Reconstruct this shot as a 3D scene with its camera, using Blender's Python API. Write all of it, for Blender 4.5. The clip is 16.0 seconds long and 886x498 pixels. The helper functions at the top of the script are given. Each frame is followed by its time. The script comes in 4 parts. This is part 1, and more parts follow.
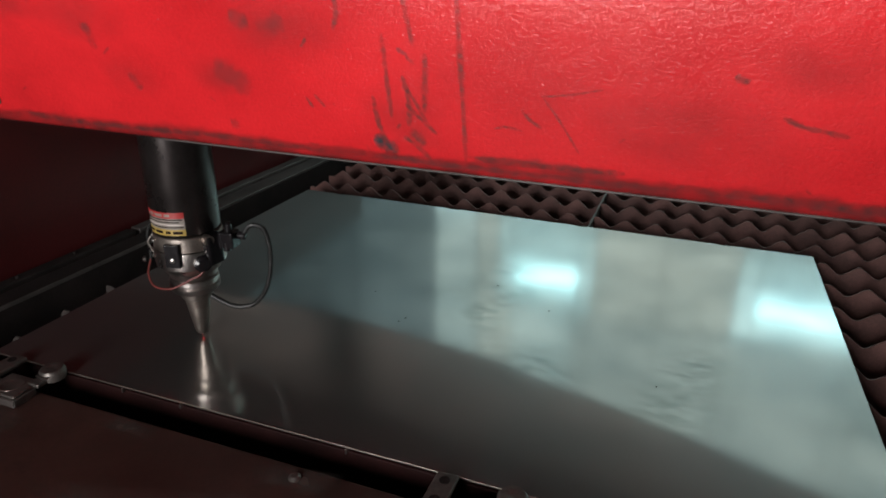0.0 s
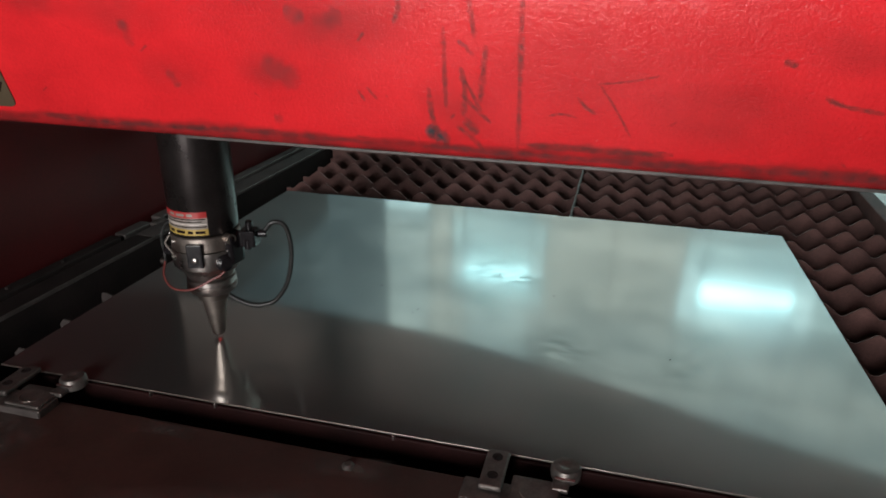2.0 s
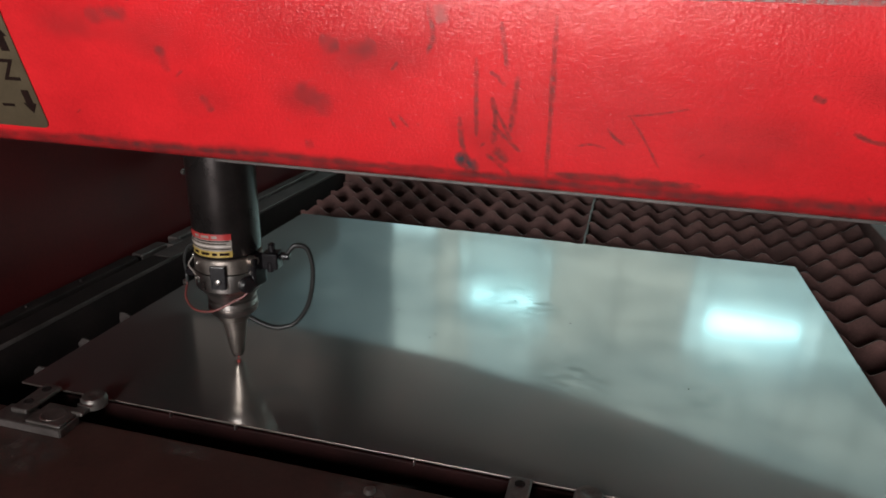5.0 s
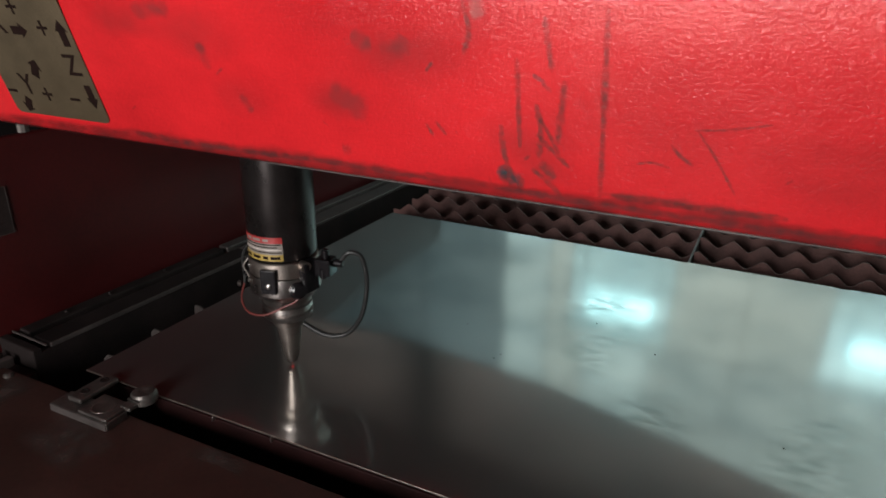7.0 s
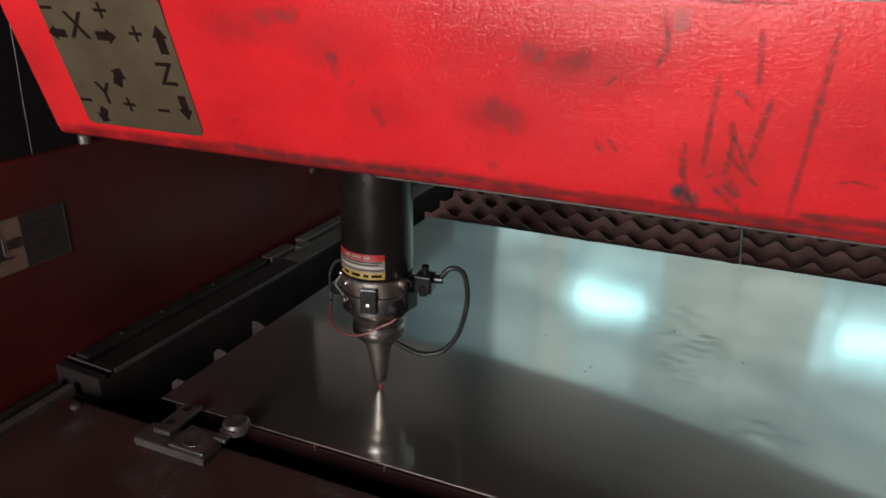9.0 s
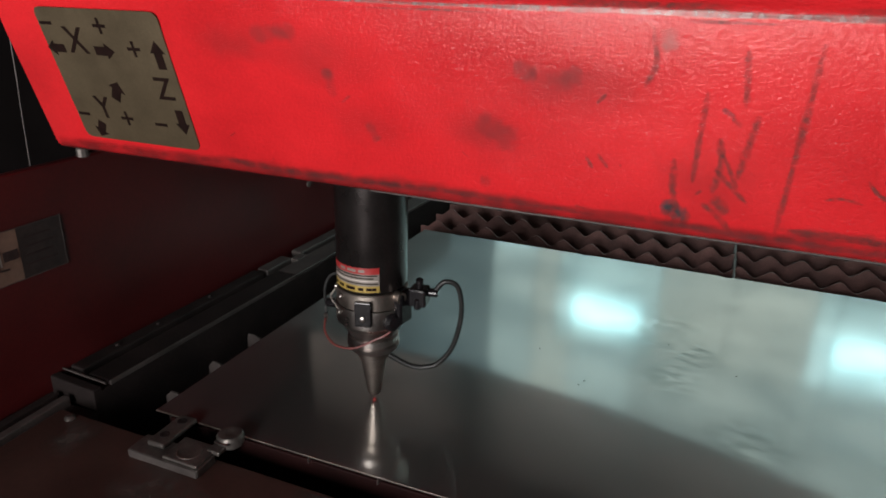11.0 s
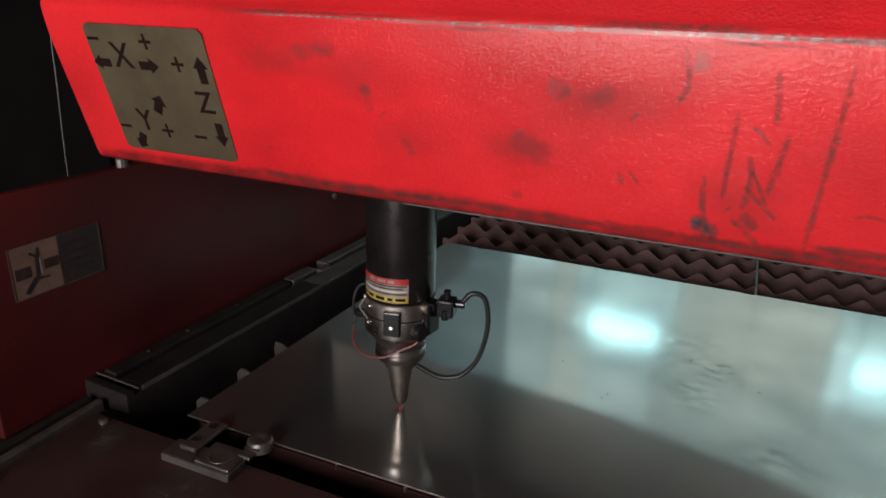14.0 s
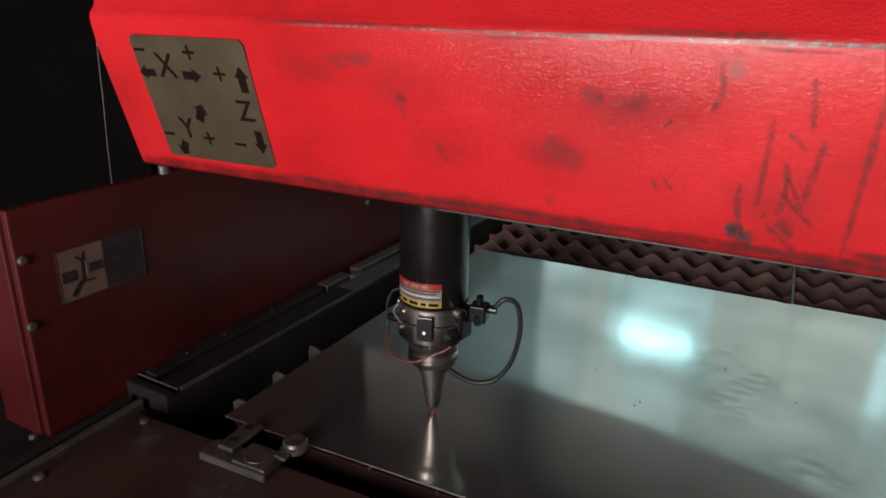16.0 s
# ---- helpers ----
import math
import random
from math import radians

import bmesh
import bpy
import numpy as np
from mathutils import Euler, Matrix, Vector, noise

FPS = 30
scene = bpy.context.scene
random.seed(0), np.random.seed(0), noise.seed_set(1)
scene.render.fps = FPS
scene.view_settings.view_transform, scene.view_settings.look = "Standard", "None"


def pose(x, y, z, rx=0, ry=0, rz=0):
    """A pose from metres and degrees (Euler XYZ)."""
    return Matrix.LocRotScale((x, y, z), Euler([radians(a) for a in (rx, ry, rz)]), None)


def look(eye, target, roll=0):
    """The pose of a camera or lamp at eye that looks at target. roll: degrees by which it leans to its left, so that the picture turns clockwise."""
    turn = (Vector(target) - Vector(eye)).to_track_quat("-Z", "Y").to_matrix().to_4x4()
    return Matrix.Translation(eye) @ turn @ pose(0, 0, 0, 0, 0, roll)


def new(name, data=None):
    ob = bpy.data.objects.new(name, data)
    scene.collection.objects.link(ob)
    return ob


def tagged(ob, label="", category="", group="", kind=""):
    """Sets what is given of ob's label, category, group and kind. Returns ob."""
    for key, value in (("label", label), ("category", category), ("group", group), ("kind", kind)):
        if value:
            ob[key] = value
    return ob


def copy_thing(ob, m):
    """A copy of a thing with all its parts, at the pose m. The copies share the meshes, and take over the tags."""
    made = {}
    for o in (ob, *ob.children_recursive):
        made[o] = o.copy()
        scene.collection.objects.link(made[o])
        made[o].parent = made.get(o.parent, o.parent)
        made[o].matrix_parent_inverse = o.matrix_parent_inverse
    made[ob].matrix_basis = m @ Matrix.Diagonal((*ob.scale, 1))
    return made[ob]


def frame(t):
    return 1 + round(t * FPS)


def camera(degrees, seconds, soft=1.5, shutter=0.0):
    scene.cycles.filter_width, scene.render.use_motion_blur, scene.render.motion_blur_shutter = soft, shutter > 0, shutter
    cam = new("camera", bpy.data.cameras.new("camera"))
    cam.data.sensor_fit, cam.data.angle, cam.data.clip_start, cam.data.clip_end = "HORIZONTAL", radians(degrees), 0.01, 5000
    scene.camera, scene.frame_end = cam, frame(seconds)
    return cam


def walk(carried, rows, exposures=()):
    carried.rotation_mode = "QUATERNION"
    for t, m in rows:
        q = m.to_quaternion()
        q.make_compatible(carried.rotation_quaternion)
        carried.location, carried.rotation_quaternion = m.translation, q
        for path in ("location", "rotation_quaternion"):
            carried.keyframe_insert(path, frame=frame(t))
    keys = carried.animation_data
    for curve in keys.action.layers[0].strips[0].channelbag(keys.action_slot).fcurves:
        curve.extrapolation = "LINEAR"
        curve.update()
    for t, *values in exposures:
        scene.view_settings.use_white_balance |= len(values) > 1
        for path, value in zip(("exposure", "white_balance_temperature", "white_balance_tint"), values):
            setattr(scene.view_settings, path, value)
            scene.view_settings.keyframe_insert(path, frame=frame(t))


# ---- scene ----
cam = camera(64.8, 16.0, 1.8)

PATH = [
    (0, (0.964, -0.647, 1.503), (0.309, 1.07, 0.712), 0.4),
    (0.5, (0.956, -0.656, 1.501), (0.287, 1.059, 0.719), 0.4),
    (1, (0.93, -0.672, 1.494), (0.25, 1.038, 0.713), -0.2),
    (1.5, (0.884, -0.698, 1.493), (0.261, 1.033, 0.708), -1.0),
    (2, (0.84, -0.725, 1.496), (0.375, 1.056, 0.713), 0.5),
    (2.5, (0.822, -0.743, 1.494), (0.427, 1.061, 0.725), 1.9),
    (3, (0.813, -0.749, 1.498), (0.394, 1.056, 0.744), 1.5),
    (3.5, (0.811, -0.753, 1.498), (0.375, 1.059, 0.771), 1.3),
    (6, (0.817, -0.693, 1.507), (0.219, 1.075, 0.787), 1.8),
    (6.5, (0.859, -0.65, 1.51), (0.134, 1.065, 0.779), 1.2),
    (7, (0.879, -0.614, 1.499), (0.057, 1.052, 0.758), 0.5),
    (7.5, (0.846, -0.607, 1.498), (-0.022, 1.029, 0.745), 0.5),
    (8, (0.76, -0.633, 1.505), (-0.007, 1.05, 0.746), 0.1),
    (8.5, (0.68, -0.657, 1.509), (-0.026, 1.051, 0.744), 1.0),
    (9, (0.661, -0.657, 1.511), (-0.039, 1.055, 0.75), 1.0),
    (9.5, (0.665, -0.651, 1.514), (-0.026, 1.067, 0.758), 1.2),
    (12, (0.668, -0.671, 1.516), (-0.036, 1.06, 0.802), 1.3),
    (12.5, (0.661, -0.675, 1.515), (-0.024, 1.064, 0.803), 1.6),
    (13, (0.663, -0.679, 1.518), (-0.031, 1.057, 0.808), 1.9),
    (13.5, (0.664, -0.681, 1.52), (-0.053, 1.049, 0.817), 1.9),
    (14, (0.657, -0.686, 1.521), (-0.087, 1.036, 0.827), 1.6),
    (14.5, (0.652, -0.687, 1.523), (-0.123, 1.021, 0.829), 1.7),
    (15, (0.649, -0.692, 1.524), (-0.153, 1.006, 0.836), 1.9),
    (15.5, (0.653, -0.693, 1.522), (-0.168, 1.0, 0.845), 1.2),
    (16, (0.658, -0.698, 1.522), (-0.168, 0.994, 0.847), 1.0),
]
walk(cam, [(t, look(e, g, r)) for t, e, g, r in PATH])

# ---------------------------------------------------------------- light
scene.view_settings.exposure = 0.0
world = bpy.data.worlds.new("world")
scene.world = world
world.use_nodes = True
wn = world.node_tree
sky = wn.nodes.new("ShaderNodeTexSky")
sky.sky_type, sky.sun_disc = "NISHITA", False
sky.sun_elevation, sky.sun_rotation = radians(40), radians(160)
wn.nodes["Background"].inputs["Strength"].default_value = 0.08
wn.links.new(sky.outputs[0], wn.nodes["Background"].inputs["Color"])


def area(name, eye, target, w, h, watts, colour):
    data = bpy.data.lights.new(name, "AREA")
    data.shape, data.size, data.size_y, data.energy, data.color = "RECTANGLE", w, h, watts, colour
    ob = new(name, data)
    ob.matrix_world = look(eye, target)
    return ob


# daylight through an unseen doorway behind the operator, inferred from the beam's sheen
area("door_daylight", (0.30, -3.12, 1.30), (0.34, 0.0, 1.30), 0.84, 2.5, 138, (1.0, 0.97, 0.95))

# ---------------------------------------------------------------- materials


def material(name, base, rough=0.5, metal=0.0, vary=0.25, scale=8.0, fine=120.0, bump=0.1, dist=0.002,
             dark=None, spots=0.0, stretch=(1, 1, 1), coat=0.0, rvary=0.12, spec=0.5):
    """Principled surface with large blotches, fine grain, worn spots and relief."""
    m = bpy.data.materials.new(name)
    m.use_nodes = True
    t = m.node_tree
    n, l = t.nodes, t.links
    p = n["Principled BSDF"]
    co = n.new("ShaderNodeTexCoord")
    mp = n.new("ShaderNodeMapping")
    mp.inputs["Scale"].default_value = stretch
    l.new(co.outputs["Object"], mp.inputs["Vector"])

    def noise_node(sc, det, rgh=0.6):
        x = n.new("ShaderNodeTexNoise")
        x.inputs["Scale"].default_value, x.inputs["Detail"].default_value, x.inputs["Roughness"].default_value = sc, det, rgh
        l.new(mp.outputs[0], x.inputs["Vector"])
        return x

    big, small = noise_node(scale, 5), noise_node(fine, 4)
    dark = dark or tuple(c * (1 - vary) for c in base)
    lite = tuple(min(1, c * (1 + vary * 0.6)) for c in base)
    ramp = n.new("ShaderNodeValToRGB")
    ramp.color_ramp.elements[0].position, ramp.color_ramp.elements[1].position = 0.32, 0.7
    ramp.color_ramp.elements[0].color, ramp.color_ramp.elements[1].color = (*dark, 1), (*lite, 1)
    l.new(big.outputs["Fac"], ramp.inputs[0])
    mix = n.new("ShaderNodeMixRGB")
    mix.blend_type, mix.inputs[0].default_value = "OVERLAY", min(1.0, vary * 0.9)
    l.new(ramp.outputs[0], mix.inputs[1])
    l.new(small.outputs["Fac"], mix.inputs[2])
    out = mix.outputs[0]
    if spots:
        third = noise_node(scale * 3.1, 8, 0.7)
        r2 = n.new("ShaderNodeValToRGB")
        r2.color_ramp.elements[0].position, r2.color_ramp.elements[1].position = 0.60, 0.72
        r2.color_ramp.elements[1].color = (spots, spots, spots, 1)
        l.new(third.outputs["Fac"], r2.inputs[0])
        m2 = n.new("ShaderNodeMixRGB")
        m2.inputs[2].default_value = (*[c * 0.25 for c in base], 1)
        l.new(r2.outputs[0], m2.inputs[0])
        l.new(out, m2.inputs[1])
        out = m2.outputs[0]
    l.new(out, p.inputs["Base Color"])
    mr = n.new("ShaderNodeMapRange")
    mr.inputs["To Min"].default_value, mr.inputs["To Max"].default_value = max(0.02, rough - rvary), min(1, rough + rvary)
    l.new(big.outputs["Fac"], mr.inputs["Value"])
    l.new(mr.outputs[0], p.inputs["Roughness"])
    p.inputs["Metallic"].default_value = metal
    p.inputs["Coat Weight"].default_value = coat
    p.inputs["Specular IOR Level"].default_value = spec
    b = n.new("ShaderNodeBump")
    b.inputs["Strength"].default_value, b.inputs["Distance"].default_value = bump, dist
    l.new(small.outputs["Fac"], b.inputs["Height"])
    l.new(b.outputs[0], p.inputs["Normal"])
    return m


def glow(name, colour, strength):
    m = bpy.data.materials.new(name)
    m.use_nodes = True
    p = m.node_tree.nodes["Principled BSDF"]
    p.inputs["Base Color"].default_value = (*colour, 1)
    p.inputs["Emission Color"].default_value = (*colour, 1)
    p.inputs["Emission Strength"].default_value = strength
    return m


def patchy_cover(name, colour, cover, scale, metal=0.0, rough=0.6):
    """Patchy cover over the paint below, for rubs, grime and painted shading."""
    m = bpy.data.materials.new(name)
    m.use_nodes = True
    t = m.node_tree
    n, l = t.nodes, t.links
    p = n["Principled BSDF"]
    p.inputs["Base Color"].default_value, p.inputs["Roughness"].default_value = (*colour, 1), rough
    p.inputs["Metallic"].default_value = metal
    co, x, r = n.new("ShaderNodeTexCoord"), n.new("ShaderNodeTexNoise"), n.new("ShaderNodeValToRGB")
    x.inputs["Scale"].default_value, x.inputs["Detail"].default_value = scale, 6
    r.color_ramp.elements[0].position, r.color_ramp.elements[1].position = 0.22, 0.66
    r.color_ramp.elements[1].color = (cover, cover, cover, 1)
    l.new(co.outputs["Object"], x.inputs["Vector"])
    l.new(x.outputs["Fac"], r.inputs[0])
    at = n.new("ShaderNodeAttribute")
    at.attribute_name = "cover"
    mul = n.new("ShaderNodeMath")
    mul.operation = "MULTIPLY"
    l.new(r.outputs[0], mul.inputs[0])
    l.new(at.outputs["Fac"], mul.inputs[1])
    l.new(mul.outputs[0], p.inputs["Alpha"])
    return m


RED = material("red_enamel", (0.63, 0.018, 0.023), 0.18, vary=0.24, scale=4.2, fine=300, bump=0.78, dist=0.0012, rvary=0.04, stretch=(0.82, 1.0, 1.18), spec=0.42)
# machine red darkened to carry the shade on the guard panel
RED_SHADED = material("shaded_panel_red", (0.075, 0.0062, 0.0068), 0.42, vary=0.3, scale=5, fine=160, bump=0.15, dist=0.001)
GAP_SHADE_RED = material("dark_gap_red", (0.020, 0.0052, 0.0050), 0.7, vary=0.5, scale=9, fine=160, bump=0.15, spec=0.15)
STEEL = material("bare_clamp_steel", (0.17, 0.150, 0.14), 0.42, 0.75, vary=0.45, scale=35, fine=300, bump=0.3, dist=0.001, spots=0.7)
BRIGHT = material("turned_steel", (0.46, 0.42, 0.40), 0.32, 1.0, vary=0.2, scale=30, fine=500, bump=0.05)
TUBE = material("dark_anodised_tube", (0.062, 0.053, 0.052), 0.30, 0.85, vary=0.25, scale=20, fine=300, bump=0.05)
NICKEL = material("satin_nozzle_metal", (0.40, 0.345, 0.31), 0.42, 1.0, vary=0.22, scale=40, fine=400, bump=0.08)
BLACK = material("black_anodised", (0.012, 0.0105, 0.012), 0.2, 0.1, vary=0.3, scale=20, fine=300, bump=0.06)
RUBBER = material("black_rubber", (0.012, 0.012, 0.012), 0.5, vary=0.3, scale=60, bump=0.1)
WIRE = material("red_brown_wire", (0.16, 0.035, 0.03), 0.45, vary=0.2, scale=80)
PLATFORM = material("dark_brown_painted_steel", (0.046, 0.021, 0.017), 0.50, 0.0, vary=0.4, scale=6, fine=140, bump=0.2, dist=0.001, spots=0.5)
DARK_STEEL = material("dark_steel", (0.018, 0.0125, 0.012), 0.75, 0.0, spec=0.2, vary=0.5, scale=14, fine=200, bump=0.25)
RAILM = material("grey_rail_steel", (0.10, 0.084, 0.080), 0.5, 0.35, vary=0.45, scale=16, fine=220, bump=0.2, spots=0.6)
RUST = material("rusty_slat_steel", (0.145, 0.070, 0.062), 0.62, 0.1, vary=0.45, scale=11, fine=260, bump=0.35, spots=0.35)
# brass darkened to match the dim left end of the beam
PLATE = material("darkened_brass_plate", (0.100, 0.074, 0.044), 0.45, 0.3, vary=0.28, scale=14, fine=350, bump=0.08)
INK = material("brown_black_ink", (0.012, 0.005, 0.004), 0.6, vary=0.3, scale=60, spec=0.1)
PAPER = material("faded_sticker", (0.17, 0.105, 0.078), 0.5, vary=0.2, scale=30)
FILM = material("dark_sticker_print", (0.034, 0.023, 0.022), 0.4, vary=0.4, scale=50)
LRED = material("label_red", (0.36, 0.03, 0.03), 0.35, vary=0.15, scale=60)
LGREY = material("label_grey", (0.24, 0.21, 0.19), 0.35, vary=0.15, scale=60)
LYEL = material("label_yellow", (0.42, 0.29, 0.075), 0.35, vary=0.2, scale=60)
LWHITE = material("label_white", (0.62, 0.55, 0.50), 0.35, vary=0.15, scale=60)
CONCRETE = material("grey_concrete", (0.24, 0.24, 0.23), 0.75, vary=0.3, scale=2.5, fine=60, bump=0.3)
PLASTER = material("grey_workshop_wall", (0.16, 0.17, 0.16), 0.8, vary=0.2, scale=2, fine=40, bump=0.15)
ROOF = material("dark_roof_sheeting", (0.018, 0.017, 0.017), 0.8, vary=0.3, scale=2, fine=30, bump=0.15)
# near-black, so these parts stay dark under the doorway lamp
COLUMN = material("near_black", (0.0045, 0.0034, 0.0034), 0.8, vary=0.3, scale=6, fine=80, bump=0.1, spec=0.04)
# darker, greyer slat steel for the three front slats
TAB = material("darker_slat_steel", (0.062, 0.049, 0.046), 0.65, 0.1, vary=0.45, scale=14, fine=260, bump=0.35, spots=0.4)
FRAME = material("window_frame_paint", (0.10, 0.12, 0.12), 0.5, vary=0.2, scale=10)
# pane glows graded to put light, halo and shade into the sheet's reflection
PANE_GREY = glow("pane_glow_grey", (0.56, 0.76, 0.74), 0.90)
PANE_WARM = glow("pane_glow_warm", (0.63, 0.755, 0.69), 0.90)
TEAL = glow("pane_glow_teal", (0.52, 0.80, 0.80), 1.15)
HIGH = glow("pane_glow_dim", (0.59, 0.755, 0.72), 0.60)
PANE_BRIGHT = glow("pane_glow_bright", (0.50, 0.95, 1.0), 5.8)
PANE_HALO = glow("pane_glow_halo", (0.60, 0.92, 0.94), 1.8)
PANE_DARK = glow("pane_glow_dark", (0.42, 0.64, 0.68), 0.16)
BEAMDOT = glow("red_pilot_light", (0.8, 0.03, 0.03), 0.5)
# tone set for how dark the hidden parts mirror in the sheet
UNDERBEAM = material("grey_brown_sheet", (0.22, 0.187, 0.170), 0.6, vary=0.2, scale=6)
FOLD_PALE = patchy_cover("fold_highlight_wear", (0.32, 0.23, 0.22), 0.75, 110, 0.2, 0.36)
BARED = patchy_cover("rubbed_pink_paint", (0.42, 0.15, 0.14), 0.6, 90, 0.0, 0.4)
TEALMARK = patchy_cover("blue_grey_rub", (0.045, 0.06, 0.07), 0.8, 120)
LIP_RED = patchy_cover("lip_shading_red", (0.12, 0.014, 0.014), 0.42, 60)
GRIME_FAINT = patchy_cover("faint_hand_grime", (0.16, 0.02, 0.02), 0.28, 20)
POLISH = patchy_cover("polished_bare_wear", (0.20, 0.165, 0.15), 0.8, 60, 0.6, 0.4)
SCUFF = patchy_cover("dark_rubbed_scuff", (0.085, 0.035, 0.030), 0.62, 150)
LIP_DARK = patchy_cover("lip_shade_and_grime", (0.060, 0.007, 0.007), 0.55, 22)
SMUDGE = patchy_cover("grey_smudge", (0.11, 0.035, 0.035), 0.42, 60)


def sheet_metal():
    m = bpy.data.materials.new("mill_finish_sheet")
    m.use_nodes = True
    t = m.node_tree
    n, l = t.nodes, t.links
    p = n["Principled BSDF"]
    p.inputs["Metallic"].default_value = 1.0
    co = n.new("ShaderNodeTexCoord")
    big, fine, smear = (n.new("ShaderNodeTexNoise") for _ in range(3))
    mp = n.new("ShaderNodeMapping")
    mp.inputs["Scale"].default_value = (1.0, 14.0, 1.0)
    l.new(co.outputs["Object"], mp.inputs["Vector"])
    l.new(co.outputs["Object"], big.inputs["Vector"])
    l.new(mp.outputs[0], fine.inputs["Vector"])
    l.new(co.outputs["Object"], smear.inputs["Vector"])
    big.inputs["Scale"].default_value, big.inputs["Detail"].default_value = 6.0, 7
    fine.inputs["Scale"].default_value, fine.inputs["Detail"].default_value = 26, 4
    smear.inputs["Scale"].default_value, smear.inputs["Detail"].default_value, smear.inputs["Roughness"].default_value = 11, 8, 0.7
    r = n.new("ShaderNodeValToRGB")
    r.color_ramp.elements[0].position, r.color_ramp.elements[1].position = 0.35, 0.65
    r.color_ramp.elements[0].color, r.color_ramp.elements[1].color = (0.37, 0.395, 0.395, 1), (0.64, 0.63, 0.605, 1)
    l.new(big.outputs["Fac"], r.inputs[0])
    r_out = r.outputs[0]
    mp2 = n.new("ShaderNodeMapping")
    mp2.inputs["Scale"].default_value = (0.75, 1.8, 1.0)
    l.new(co.outputs["Object"], mp2.inputs["Vector"])
    a = n.new("ShaderNodeMapRange")
    a.inputs["To Min"].default_value, a.inputs["To Max"].default_value = 0.088, 0.114
    l.new(fine.outputs["Fac"], a.inputs["Value"])
    s = n.new("ShaderNodeMapRange")
    s.inputs["From Min"].default_value, s.inputs["From Max"].default_value = 0.42, 0.80
    s.inputs["To Max"].default_value = 0.025
    l.new(smear.outputs["Fac"], s.inputs["Value"])
    def math_node(kind, u, v):
        k = n.new("ShaderNodeMath")
        k.operation = kind
        for slot, value in ((0, u), (1, v)):
            if isinstance(value, (int, float)):
                k.inputs[slot].default_value = value
            else:
                l.new(value, k.inputs[slot])
        return k.outputs[0]

    # rubbed oily smudges at a few places
    speck = n.new("ShaderNodeTexNoise")
    speck.inputs["Scale"].default_value, speck.inputs["Detail"].default_value, speck.inputs["Roughness"].default_value = 42, 7, 0.72
    l.new(mp2.outputs[0], speck.inputs["Vector"])
    marks = 0.0
    for x, y, r in ((0.38, 0.735, 0.075), (0.62, 0.635, 0.11), (0.61, 0.52, 0.13), (0.64, 0.41, 0.09), (0.77, 0.28, 0.11), (1.02, 0.36, 0.11), (0.98, 0.25, 0.10), (0.69, 0.51, 0.07)):
        far = n.new("ShaderNodeVectorMath")
        far.operation = "DISTANCE"
        far.inputs[1].default_value = (x, y, 0.9)
        l.new(co.outputs["Object"], far.inputs[0])
        fall = n.new("ShaderNodeMapRange")
        fall.interpolation_type = "SMOOTHSTEP"
        fall.inputs["From Min"].default_value, fall.inputs["From Max"].default_value = 0.0, r
        fall.inputs["To Min"].default_value, fall.inputs["To Max"].default_value = 1.0, 0.0
        l.new(far.outputs["Value"], fall.inputs["Value"])
        marks = math_node("ADD", fall.outputs[0], marks)
    lump = n.new("ShaderNodeMapRange")
    lump.inputs["From Min"].default_value, lump.inputs["From Max"].default_value = 0.42, 0.62
    l.new(speck.outputs["Fac"], lump.inputs["Value"])
    rubbed = math_node("MULTIPLY", marks, lump.outputs[0])
    dim = n.new("ShaderNodeMixRGB")
    dim.blend_type = "MULTIPLY"
    dim.inputs[2].default_value = (0.42, 0.47, 0.46, 1)
    l.new(rubbed, dim.inputs[0])
    l.new(r_out, dim.inputs[1])
    l.new(dim.outputs[0], p.inputs["Base Color"])
    total = math_node("ADD", math_node("ADD", a.outputs[0], s.outputs[0]), math_node("MULTIPLY", rubbed, 0.06))
    l.new(total, p.inputs["Roughness"])
    q = n.new("ShaderNodeBsdfPrincipled")
    q.inputs["Metallic"].default_value, q.inputs["Roughness"].default_value = 0.85, 0.40
    q.inputs["Base Color"].default_value = (0.45, 0.45, 0.44, 1)
    mix = n.new("ShaderNodeMixShader")
    mix.inputs[0].default_value = 0.34
    l.new(p.outputs[0], mix.inputs[1])
    l.new(q.outputs[0], mix.inputs[2])
    l.new(mix.outputs[0], n["Material Output"].inputs["Surface"])
    return m


SHEET = sheet_metal()

# ---------------------------------------------------------------- builders
PLACED = {}


def thing(name, label, category, base=(0, 0, 0), group="", kind=""):
    ob = new(name)
    ob.empty_display_size = 0.05
    ob.matrix_basis = Matrix.Translation(base)
    PLACED[ob] = Matrix.Translation(base)
    return tagged(ob, label, category, group, kind)


def part(name, bm, mat, parent=None, label="", smooth=False):
    me = bpy.data.meshes.new(name)
    if smooth:
        for f in bm.faces:
            f.smooth = True
    bmesh.ops.recalc_face_normals(bm, faces=bm.faces)
    bm.to_mesh(me)
    bm.free()
    me.materials.append(mat)
    if smooth:
        me.set_sharp_from_angle(angle=radians(35))
    ob = new(name, me)
    PLACED[ob] = Matrix.Identity(4)
    if parent:
        ob.parent = parent
        ob.matrix_parent_inverse = PLACED[parent].inverted()
    return tagged(ob, label)


